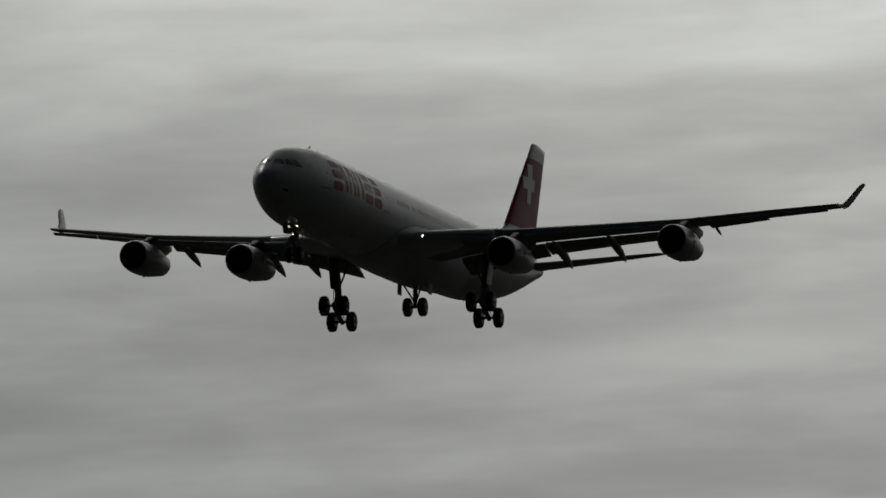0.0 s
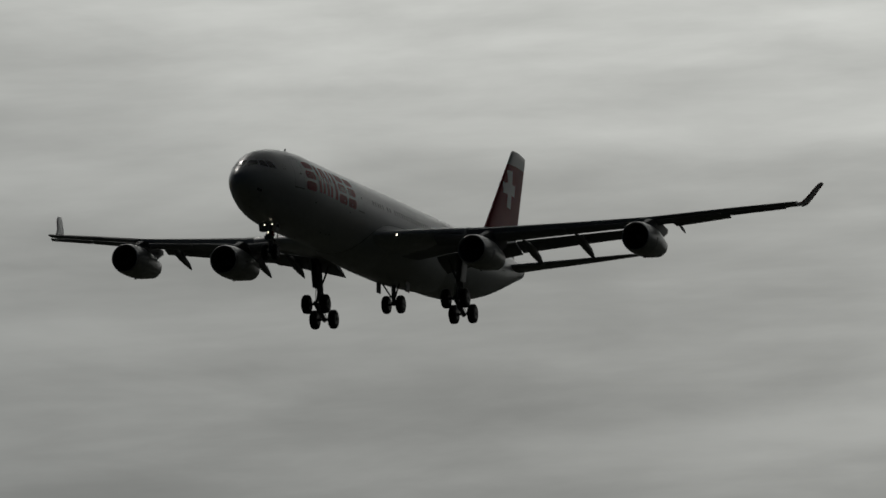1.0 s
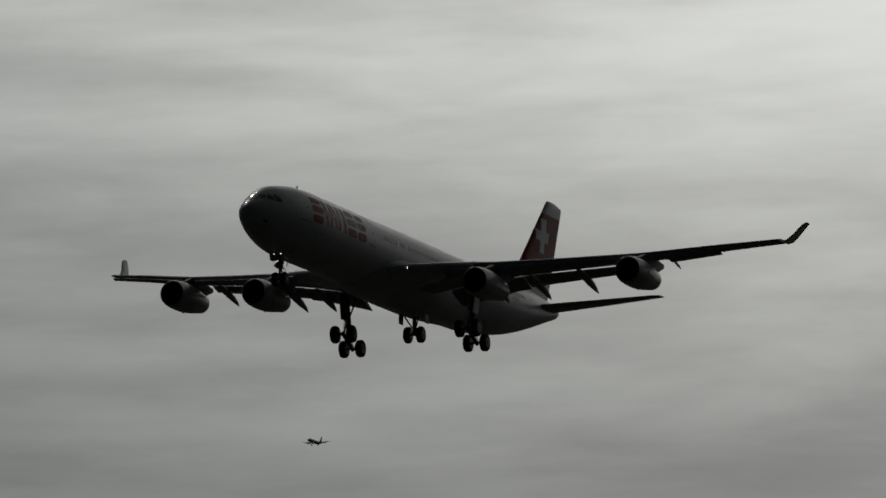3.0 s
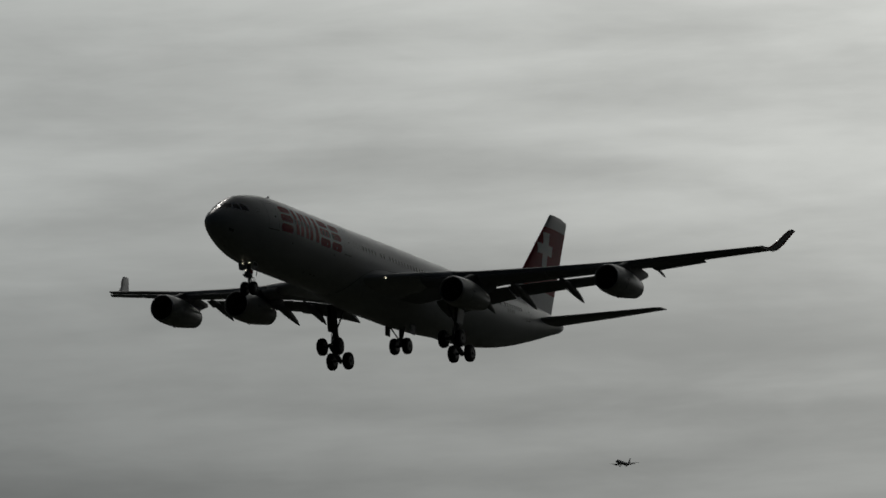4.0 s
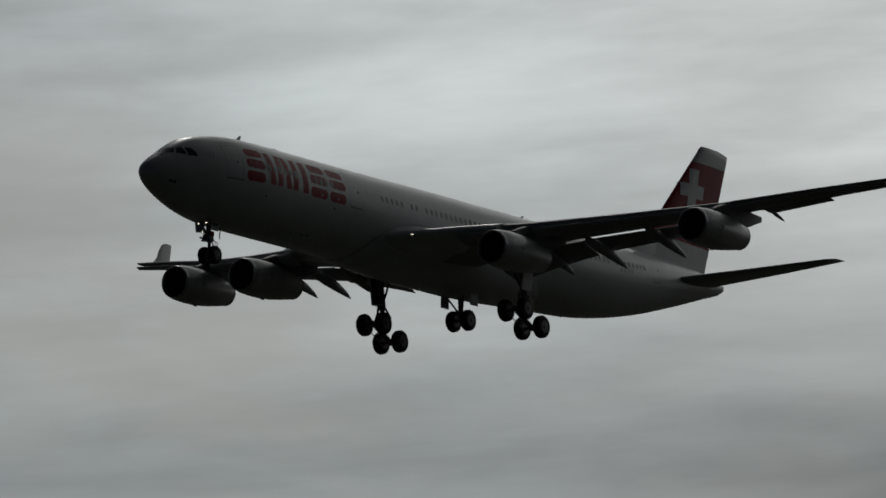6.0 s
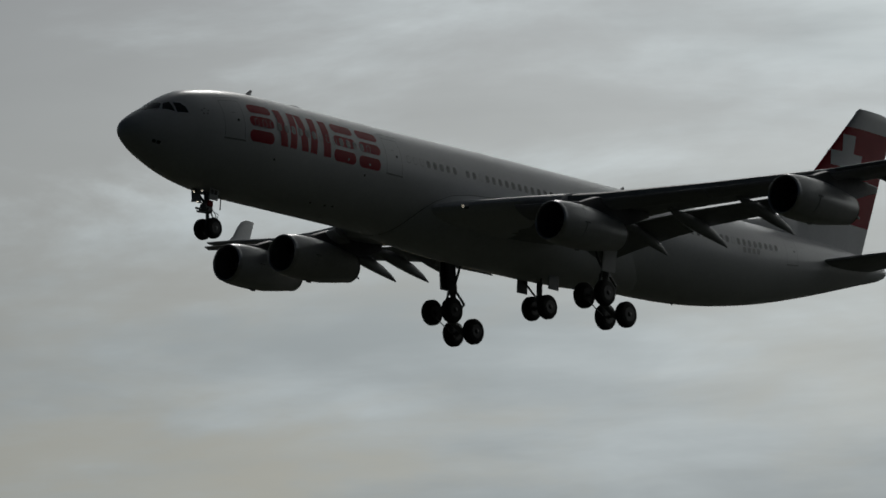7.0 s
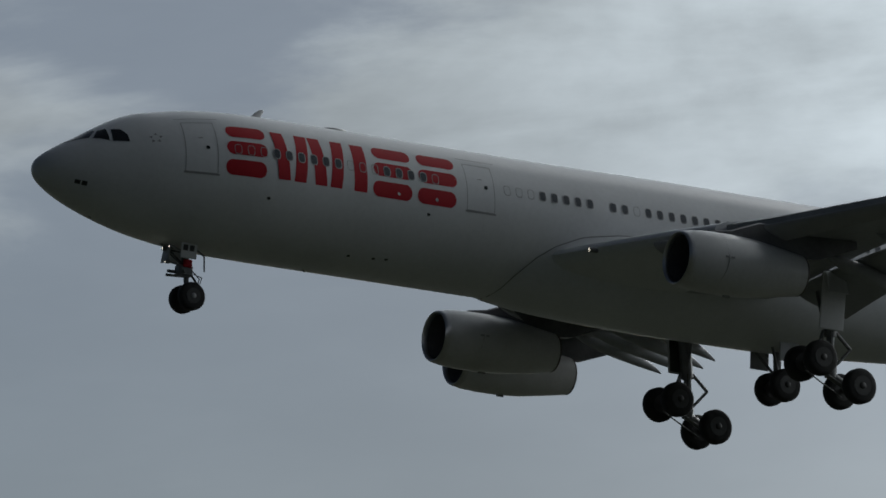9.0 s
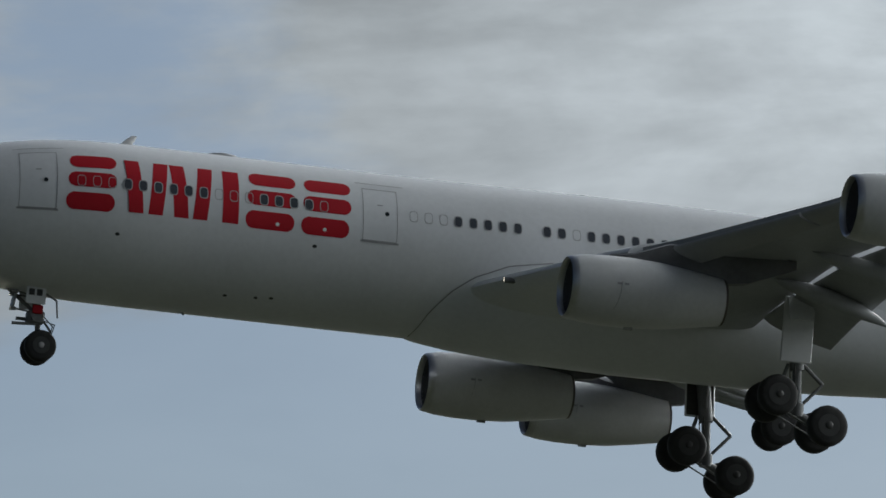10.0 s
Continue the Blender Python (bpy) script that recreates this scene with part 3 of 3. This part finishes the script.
def build_engine(side, y, x0, z0):
    """Nacelle with lip, duct, fan, spinner, exhaust and pylon; x0: inlet plane."""
    a, b = (x0, side * y, z0), (x0 + 5.9, side * y * 0.998, z0 + 0.03)
    eng = part("engine", turned([(0.22, 1.06), (0.5, 1.12), (1.2, 1.17), (2.2, 1.18), (3.2, 1.12), (4.2, 0.98), (5.0, 0.85), (5.44, 0.78), (5.44, 0.75), (4.9, 0.72), (4.4, 0.5)], a, b, 40), NACELLE, jet, "pale engine nacelle")
    part("inlet_lip", turned([(0.25, 0.90), (0.1, 0.915), (0.02, 0.95), (0.0, 0.985), (0.03, 1.02), (0.12, 1.05), (0.235, 1.066)], a, b, 40), METAL, eng, "bare metal inlet lip")
    part("inlet_duct", turned([(0.2, 0.90), (0.6, 0.90), (1.25, 0.92), (1.3, 0.3)], a, b, 32), DUCT, eng)
    part("spinner", turned([(0.72, 0.01), (0.85, 0.12), (1.05, 0.23), (1.25, 0.3)], a, b, 20), DUCT, eng)
    bm = bmesh.new()
    bm.faces.new([bm.verts.new((x, r * math.cos(tw), r * math.sin(tw))) for r, tw, x in ((0.28, 0.0, 1.02), (0.88, 0.02, 1.08), (0.88, 0.19, 1.24), (0.28, 0.16, 1.2))])
    blade = part("fan_blade", bm, BLADE, eng, shift=(0, 0, 0))
    for k in range(24):
        ob = blade if k == 0 else new("fan_blade", blade.data)
        ob.parent = eng
        ob.matrix_basis = Matrix.Translation(Vector((x0, side * y, z0 + 0.03)) - BASE) @ Matrix.Rotation(2 * math.pi * k / 24, 4, "X")
    part("exhaust_plug", turned([(4.5, 0.5), (5.0, 0.42), (5.3, 0.25), (5.5, 0.05)], a, b, 24), HOT, eng)
    # thin joint round the cowl, drain fin and latch marks
    part("cowl_seam", turned([(1.62, 1.1805), (1.62, 1.183), (1.64, 1.183), (1.64, 1.1805)], a, b, 40), NACELLE, eng)
    part("nozzle_rim", turned([(5.38, 0.794), (5.46, 0.785), (5.46, 0.745)], a, b, 40), HOT, eng)
    for px in (1.5, 1.75):
        part("cowl_marking", box(bmesh.new(), (x0 + px, -y * 1.0 - 1.19 if side < 0 else y - 1.19, z0 + 0.02), (x0 + px + 0.14, -y - 1.165 if side < 0 else y - 1.165, z0 + 0.09)), SEAM, eng, smooth=False)
    for sd in (-1, 1):
        bm = bmesh.new()
        arc = [(x0 + 1.66 - 0.0012 * k * k, side * y + sd * 1.184 * math.cos(radians(4 * k - 4)), z0 + 0.045 - 1.184 * math.sin(radians(4 * k - 4))) for k in range(13)]
        for p, q in zip(arc, arc[1:]):
            tube(bm, p, q, 0.012, None, 5)
        part("cowl_latch_line", bm, SEAM, eng, "thin dark cowl joint")
    part("drain_fin", box(bmesh.new(), (x0 + 2.1, side * y - 0.05, z0 - 1.24), (x0 + 2.4, side * y + 0.05, z0 - 1.1)), SEAM, eng, smooth=False)
    # pylon up to the wing, its shade put into the dark paint
    le, te, z, th = lerp_rows(WING, y)
    rings = []
    for x, zt, zb, w in ((x0 + 1.5, z0 + 1.19, z0 + 1.0, 0.06), (x0 + 2.3, z0 + 1.3, z0 + 0.9, 0.18), (le - 0.1, z - 0.12, z0 + 0.8, 0.24), (le + 1.2, z - 0.05, z0 + 0.55, 0.24), (le + 2.7, z - 0.1, z0 + 0.75, 0.22), (le + 4.4, z - 0.2, z - 0.45, 0.06)):
        zt = max(zt, zb + 0.1)
        rings.append([(x, side * y + w * c, zz) for c, zz in ((-1, zb), (-1, zt), (-0.5, zt + 0.06), (0.5, zt + 0.06), (1, zt), (1, zb))])
    part("pylon", loft(rings), SHADE_GREY, eng, "pylon with its shade put into dark grey paint")
    return eng


for s in (-1, 1):
    build_wing(s)
    build_engine(s, 9.37, 22.6, -2.60)
    build_engine(s, 19.5, 29.15, -1.13)


# ---- belly fairing ----
EDGE = [(19.62, 86.0, 0.0), (19.75, 68.0, 0.03), (19.95, 52.0, 0.08), (20.5, 36.0, 0.16), (21.2, 24.5, 0.25), (22.4, 14.0, 0.34), (24.0, 8.5, 0.42), (27.0, 5.0, 0.48),
        (32.0, 5.0, 0.46), (35.0, 10.0, 0.36), (37.5, 28.0, 0.2), (39.3, 60.0, 0.06), (40.0, 86.0, 0.0)]


def build_belly():
    """A shell over the lower fuselage, bounded by a curved seam."""
    rings, rim = [], []
    for k in range(61):
        x = 19.62 + (40.0 - 19.62) * (k / 60) ** 1.25
        edge, deep = lerp_rows(EDGE, x)
        pts = []
        for i in range(33):
            a = edge + (180 - 2 * edge) * i / 32
            u = min(a - edge, 180 - edge - a) / max(90 - edge, 1)
            swell = deep * (math.sin(min(1.0, u * 1.6) * math.pi / 2) * 0.85 + 0.15 * u)
            pts.append(skin(x, -a, 0.012 + swell))
        rim.append(skin(x, -edge, 0.02))
        rings.append(pts + [Vector((x, 0.4, -1.5)), Vector((x, -0.4, -1.5))])
    belly = part("belly_fairing", loft(rings), WHITE, jet)
    for s in (1, -1):
        bm = bmesh.new()
        for a, b in zip(rim[:34], rim[1:35]):
            tube(bm, (a.x, a.y * s, a.z), (b.x, b.y * s, b.z), 0.022, None, 5)
        part("fairing_seam", bm, SEAM, belly, "dark curved panel seam")



build_belly()


# ---- tail ----
def slab(rows, mat, name, parent, thick=0.09, upright=False, label="", trim=0.0):
    """Rows: place along the span, leading edge, trailing edge, offset."""
    rings = []
    for s, le, te, o in rows:
        c = te - le
        if upright:
            rings.append([Vector((le + x * c, o + h * thick * c, s)) for x, h in FOIL])
        else:
            rings.append([Vector((le + x * c, s, o + h * thick * c + (x - 0.7) * c * trim)) for x, h in FOIL])
    return part(name, loft(rings), mat, parent, label)


FIN = [(2.3, 52.2, 60.75), (10.35, 59.75, 63.4)]


def fin_row(z):
    u = (z - FIN[0][0]) / (FIN[1][0] - FIN[0][0])
    return (z, FIN[0][1] + (FIN[1][1] - FIN[0][1]) * u, FIN[0][2] + (FIN[1][2] - FIN[0][2]) * u, 0.0)


fin = slab([fin_row(2.3), fin_row(4.05)], WHITE, "fin", jet, 0.1, True)
slab([fin_row(4.054), fin_row(6.5), fin_row(9.65)], RED, "fin_panel", fin, 0.1, True, "red tail fin panel")
slab([fin_row(9.654), fin_row(10.35), (10.66, 60.0, 63.45, 0), (10.86, 60.25, 62.4, 0)], WHITE, "fin_cap", fin, 0.1, True)
part("dorsal_fillet", loft([[(x, w * math.cos(t), 2.62 + h * max(0.0, math.sin(t)) ** 0.8) for t in [math.pi * i / 10 for i in range(11)]]
                            for x, w, h in ((48.5, 0.05, 0.1), (50.5, 0.25, 0.3), (52.5, 0.4, 0.75), (54.2, 0.42, 1.5), (55.6, 0.3, 1.4))]), WHITE, fin)
for s in (-1, 1):
    # plain upright cross on the red panel
    for x0, x1, z0, z1 in ((58.4, 59.4, 6.15, 9.15), (57.55, 60.25, 7.2, 8.1)):
        bm = bmesh.new()
        g = [[bm.verts.new((x0 + (x1 - x0) * i / 6 + (z - 7.65) * 0.22, 0, z)) for i in range(7)] for z in np.linspace(z0, z1, 5)]
        for row in g:
            for v in row:
                _, le, te, _ = fin_row(v.co.z)
                u = min(max((v.co.x - le) / (te - le), 0.02), 0.98)
                v.co.y = s * (0.1 * (te - le) * 5 * (0.2969 * math.sqrt(u) - 0.126 * u - 0.3516 * u**2 + 0.2843 * u**3 - 0.1030 * u**4) + (0.025 if z1 - z0 > 2 else 0.021))
        for a, b in zip(g, g[1:]):
            for i in range(6):
                bm.faces.new((a[i], a[i + 1], b[i + 1], b[i]))
        part("tail_cross_bar", bm, WHITE, fin, "white painted bar")
    slab([(s * y, le, te, z) for y, le, te, z in ((0.5, 54.9, 60.9, 1.35), (1.2, 55.3, 60.95, 1.45), (5.5, 58.0, 61.9, 2.05), (9.3, 60.45, 62.6, 2.60), (9.7, 61.0, 62.65, 2.66))], GREY, "tailplane", jet, 0.085, trim=0.075)


# ---- landing gear ----
def wheel(parent, x, y, z, r, w, cap=HUB):
    prof = [(-w * 0.5, r * 0.55), (-w * 0.5, r * 0.80), (-w * 0.42, r * 0.93), (-w * 0.25, r), (w * 0.25, r), (w * 0.42, r * 0.93), (w * 0.5, r * 0.80), (w * 0.5, r * 0.55)]
    part("tyre", turned(prof, (x, y, z), (x, y + 1, z), 28, True), RUBBER, parent, "black rubber tyre")
    for s in (-1, 1):
        hub = [(0.02, r * 0.55), (-0.03, r * 0.52), (-0.10, r * 0.42), (-0.10, r * 0.30), (-0.02, r * 0.24), (0.03, r * 0.10)]
        a = (x, y + s * (w * 0.5 + 0.004), z)
        rim = part("wheel_hub", turned(hub, a, (x, y + s * (w * 0.5 + 1), z), 20, True), HUB, parent)
        part("hub_ring", turned([(-0.085, r * 0.43), (-0.05, r * 0.42), (-0.05, r * 0.33), (-0.085, r * 0.32)], a, (x, y + s * (w * 0.5 + 1), z), 20), cap, rim)
        part("hub_cap", turned([(-0.02, r * 0.2), (0.04, r * 0.19), (0.06, r * 0.14), (0.065, r * 0.02)], a, (x, y + s * (w * 0.5 + 1), z), 16, True), cap, rim)


def build_main_gear(s):
    y = 5.34
    bm = tube(bmesh.new(), (31.75, s * (y + 0.15), -1.2), (32.02, s * y, -3.75), 0.25, 0.25, 16)
    tube(bm, (32.02, s * y, -3.7), (32.08, s * y, -5.05), 0.16, 0.16, 14)
    gear = part("main_gear", bm, STEEL, jet, "lowered four-wheel main landing gear")
    part("bogie_beam", tube(tube(bmesh.new(), (31.0, s * y, -4.72), (33.1, s * y, -5.75), 0.17, 0.17, 12), (32.08, s * y, -4.9), (32.08, s * y, -5.35), 0.24), STEEL, gear)
    for x, z in ((31.16, -4.80), (32.96, -5.69)):
        part("axle", tube(bmesh.new(), (x, s * (y - 0.9), z), (x, s * (y + 0.9), z), 0.09), STEEL, gear)
        for d in (-0.71, 0.71):
            wheel(gear, x, s * y + d, z, 0.70, 0.50)
    # side stay, torque links behind, pitch trimmer, brake rods
    part("side_stay", tube(tube(bmesh.new(), (31.95, s * (y - 0.1), -3.4), (31.85, s * 4.9, -2.7), 0.07), (31.85, s * 4.9, -2.7), (31.8, s * 4.5, -1.5), 0.07), STEEL, gear)
    part("torque_link", tube(tube(bmesh.new(), (32.2, s * y, -3.5), (32.95, s * y, -4.15), 0.07), (32.95, s * y, -4.15), (32.3, s * y, -4.85), 0.06), STEEL, gear)
    part("pitch_trimmer", tube(bmesh.new(), (31.7, s * y, -3.55), (31.35, s * y, -4.6), 0.07), STEEL, gear)
    for d in (-0.45, 0.45):
        part("brake_rod", tube(bmesh.new(), (31.2, s * y + d, -5.1), (32.9, s * y + d, -5.95), 0.03, None, 6), STEEL, gear)
        part("hydraulic_hose", tube(bmesh.new(), (31.85, s * y + d * 0.6, -3.6), (31.95, s * y + d * 0.7, -5.0), 0.025, None, 6), BAY, gear)
    # leg door hangs outboard of the strut
    turn = Matrix.Rotation(radians(-6 * s), 3, "X")
    part("leg_door", box(bmesh.new(), (31.3, s * (y + 0.42) - 0.04, -3.55), (32.4, s * (y + 0.42) + 0.04, -1.3), turn, 0.03), WHITE, gear, "white gear leg door", False)
    part("door_lining", box(bmesh.new(), (31.36, s * (y + 0.37) - 0.008, -3.48), (32.34, s * (y + 0.37) + 0.008, -1.4), turn, 0.0), BAY, gear, "dark primed inner face", False)
    part("bay_door", box(bmesh.new(), (31.4, s * (y + 0.7) - 0.03, -2.2), (32.3, s * (y + 0.7) + 0.03, -1.35), Matrix.Rotation(radians(18 * s), 3, "X"), 0.02), WHITE, gear, "", False)


for s in (-1, 1):
    build_main_gear(s)

bm = tube(bmesh.new(), (32.9, 0, -3.0), (32.95, 0, -4.75), 0.17, 0.15, 14)
centre = part("centre_gear", bm, STEEL, jet, "two-wheel centre landing gear under the belly")
part("axle", tube(bmesh.new(), (32.96, -0.75, -4.80), (32.96, 0.75, -4.80), 0.09), STEEL, centre)
for d in (-0.55, 0.55):
    wheel(centre, 32.96, d, -4.80, 0.66, 0.46)
    part("drag_stay", tube(bmesh.new(), (32.9, d * 0.25, -4.3), (32.2, d * 1.3, -3.2), 0.06), STEEL, centre)
    part("bay_door", box(bmesh.new(), (32.35, d * 2.0 - 0.03, -3.95), (33.2, d * 2.0 + 0.03, -3.1), None, 0.02), GREY, centre, "", False)

bm = tube(bmesh.new(), (6.6, 0, -2.5), (6.75, 0, -3.9), 0.16, 0.15, 14)
tube(bm, (6.75, 0, -3.85), (6.82, 0, -4.74), 0.10, 0.10, 12)
nose = part("nose_gear", bm, STEEL, jet, "twin-wheel nose landing gear with lit lamps")
part("axle", tube(bmesh.new(), (6.83, -0.5, -4.74), (6.83, 0.5, -4.74), 0.07), STEEL, nose)
for d in (-0.37, 0.37):
    wheel(nose, 6.83, d, -4.74, 0.54, 0.38, FRAME)
part("torque_link", tube(tube(bmesh.new(), (6.9, 0, -3.75), (7.22, 0, -4.15), 0.045), (7.22, 0, -4.15), (6.95, 0, -4.55), 0.045), STEEL, nose)
part("drag_stay", tube(bmesh.new(), (6.7, 0, -3.6), (5.4, 0, -2.6), 0.07), STEEL, nose)
part("steering_actuator", tube(bmesh.new(), (6.55, -0.34, -3.78), (6.55, 0.34, -3.78), 0.075), STEEL, nose)
part("tow_bracket", tube(bmesh.new(), (5.85, -0.12, -4.0), (6.75, -0.12, -3.95), 0.055), STEEL, nose)
part("tow_bracket", tube(bmesh.new(), (6.02, 0.12, -3.78), (6.6, 0.12, -3.78), 0.06), STEEL, nose)
part("hydraulic_hose", tube(tube(bmesh.new(), (6.95, -0.12, -3.7), (7.25, -0.14, -4.0), 0.02, None, 6), (7.25, -0.14, -4.0), (7.12, -0.12, -4.5), 0.02, None, 6), BAY, nose)
for d in (-0.62, 0.62):
    part("bay_door", box(bmesh.new(), (6.18, d - 0.025, -3.36), (6.86, d + 0.025, -2.66), Matrix.Rotation(radians(8 if d < 0 else -8), 3, "X"), 0.02), WHITE, nose, "white nose gear door", False)
part("leg_door", box(bmesh.new(), (5.86, -0.28, -3.5), (5.93, 0.28, -2.6), Matrix.Rotation(radians(10), 3, "Y"), 0.02), GREY, nose, "", False)
part("steering_panel", box(bmesh.new(), (6.5, -0.30, -3.62), (6.86, -0.18, -3.32), None, 0.03), RED, nose, "red painted steering panel", False)
part("steering_box", box(bmesh.new(), (6.35, -0.22, -3.95), (6.95, 0.22, -3.5), None, 0.06), STEEL, nose, "", False)
part("door_rod", tube(tube(bmesh.new(), (6.86, -0.5, -2.95), (7.28, -0.4, -3.15), 0.035, None, 8), (7.28, -0.4, -3.15), (7.36, -0.3, -3.72), 0.03, None, 8), STEEL, nose)
part("hydraulic_hose", tube(tube(bmesh.new(), (6.95, -0.2, -3.85), (7.3, -0.25, -3.95), 0.018, None, 6), (7.3, -0.25, -3.95), (7.2, -0.2, -4.35), 0.018, None, 6), BAY, nose)
for x in (6.26, 6.53):
    part("door_marking", box(bmesh.new(), (x, -0.665, -3.08), (x + 0.2, -0.655, -2.86), Matrix.Rotation(radians(8), 3, "X")), MARK, nose, "dark painted bar", False)
for dy, z in ((-0.50, -2.98), (0.06, -2.98), (-0.22, -3.52)):
    lamp = part("taxi_lamp", turned([(0, 0.015), (0.02, 0.045), (0.05, 0.045), (0.09, 0.02)], (5.80, dy, z), (7.0, dy, z), 14, True), LAMP, nose, "lit white lamp")
    part("lamp_housing", turned([(-0.07, 0.06), (-0.07, 0.066), (0.1, 0.066), (0.16, 0.03)], (5.80, dy, z), (7.0, dy, z), 14), STEEL, lamp)
    part("lamp_bracket", tube(bmesh.new(), (5.90, dy, z), (6.62, dy * 0.4, z - 0.05), 0.03, None, 6), STEEL, lamp)

# ---- a second, smaller airliner far behind on the approach ----
far = tagged(new("distant_airliner"), "small twin-engined airliner far behind on the same approach", "airplane")
FAR_FUSE = [(0.0, -0.35, -0.45, 0.05, -0.4), (0.4, 0.2, -1.1, 0.7, -0.4), (1.6, 1.0, -1.65, 1.45, -0.2), (3.2, 1.75, -1.95, 1.85, -0.05), (5.5, 2.0, -2.0, 1.98, 0.0),
            (25.0, 2.0, -2.0, 1.98, 0.0), (29.0, 2.0, -1.3, 1.75, 0.2), (33.0, 1.9, -0.2, 1.1, 0.7), (37.3, 1.5, 0.8, 0.25, 1.1)]
FB = (16.0, 0, 0)
fbody = part("fuselage", loft([[skin(x, 360 * i / 28, 0, FAR_FUSE) for i in range(28)] for x in (0, 0.15, 0.4, 0.9, 1.6, 2.4, 3.2, 4.2, 5.5, 15, 25, 27, 29, 31, 33, 35, 37.3)]), WHITE, far, shift=FB, size=0.62)
# wings and engines white as well: the paleness of haze put into the paint
for s in (-1, 1):
    rings = []
    for y, le, te, z in ((1.2, 11.6, 18.6, -1.2), (6.4, 14.9, 18.9, -0.75), (16.8, 20.9, 22.4, 0.45)):
        rings.append([Vector((le + x * (te - le), s * y, z + h * 0.11 * (te - le))) for x, h in FOIL])
    part("wing", loft(rings), WHITE, far, shift=FB, size=0.62)
    part("flap", loft([[Vector((te + 0.1 + x * c, s * y, z - 0.25 - x * c * 0.55 + h * 0.1 * c)) for x, h in FOIL] for y, te, z, c in ((2.2, 18.6, -1.1, 1.5), (6.4, 18.9, -0.75, 1.3), (12.5, 20.8, 0.0, 0.9))]), WHITE, far, shift=FB, size=0.62)
    part("engine", turned([(0.1, 0.85), (0, 0.95), (0.3, 1.05), (1.5, 1.1), (3.2, 0.8), (4.2, 0.5), (4.2, 0.2)], (11.2, s * 5.75, -2.0), (15, s * 5.75, -1.95), 20, True), WHITE, far, shift=FB, size=0.62)
    part("tailplane", loft([[Vector((le + x * (te - le), s * y, z + h * 0.09 * (te - le))) for x, h in FOIL] for y, le, te, z in ((0.5, 32.0, 35.8, 1.0), (6.2, 35.2, 36.8, 1.6))]), WHITE, far, shift=FB, size=0.62)
    g = part("main_gear", tube(bmesh.new(), (18.0, s * 3.8, -1.2), (18.1, s * 3.8, -3.6), 0.16), STEEL, far, shift=FB, size=0.62)
    for d in (-0.45, 0.45):
        part("tyre", turned([(-0.2, 0.3), (-0.2, 0.5), (-0.1, 0.58), (0.1, 0.58), (0.2, 0.5), (0.2, 0.3)], (18.1, s * 3.8 + d, -3.6), (18.1, s * 3.8 + d + 1, -3.6), 16, True), RUBBER, g, shift=FB, size=0.62)
part("fin", loft([[Vector((le + x * (te - le), h * 0.1 * (te - le), z)) for x, h in FOIL] for z, le, te in ((1.6, 29.8, 35.4), (7.7, 34.9, 37.0))]), WHITE, far, shift=FB, size=0.62)
g = part("nose_gear", tube(bmesh.new(), (5.1, 0, -1.8), (5.1, 0, -3.6), 0.12), STEEL, far, shift=FB, size=0.62)
for d in (-0.25, 0.25):
    part("tyre", turned([(-0.12, 0.2), (-0.12, 0.33), (0, 0.38), (0.12, 0.33), (0.12, 0.2)], (5.1, d, -3.6), (5.1, d + 1, -3.6), 14, True), RUBBER, g, shift=FB, size=0.62)


def motions():
    walk(jet, [(t, pose(x, y, z, 0, 3.9, 0)) for t, x, y, z in JET_ROWS])
    walk(far, [(t, pose(x, y, z, 0, 3.0, 0)) for t, x, y, z in FAR_ROWS])


motions()
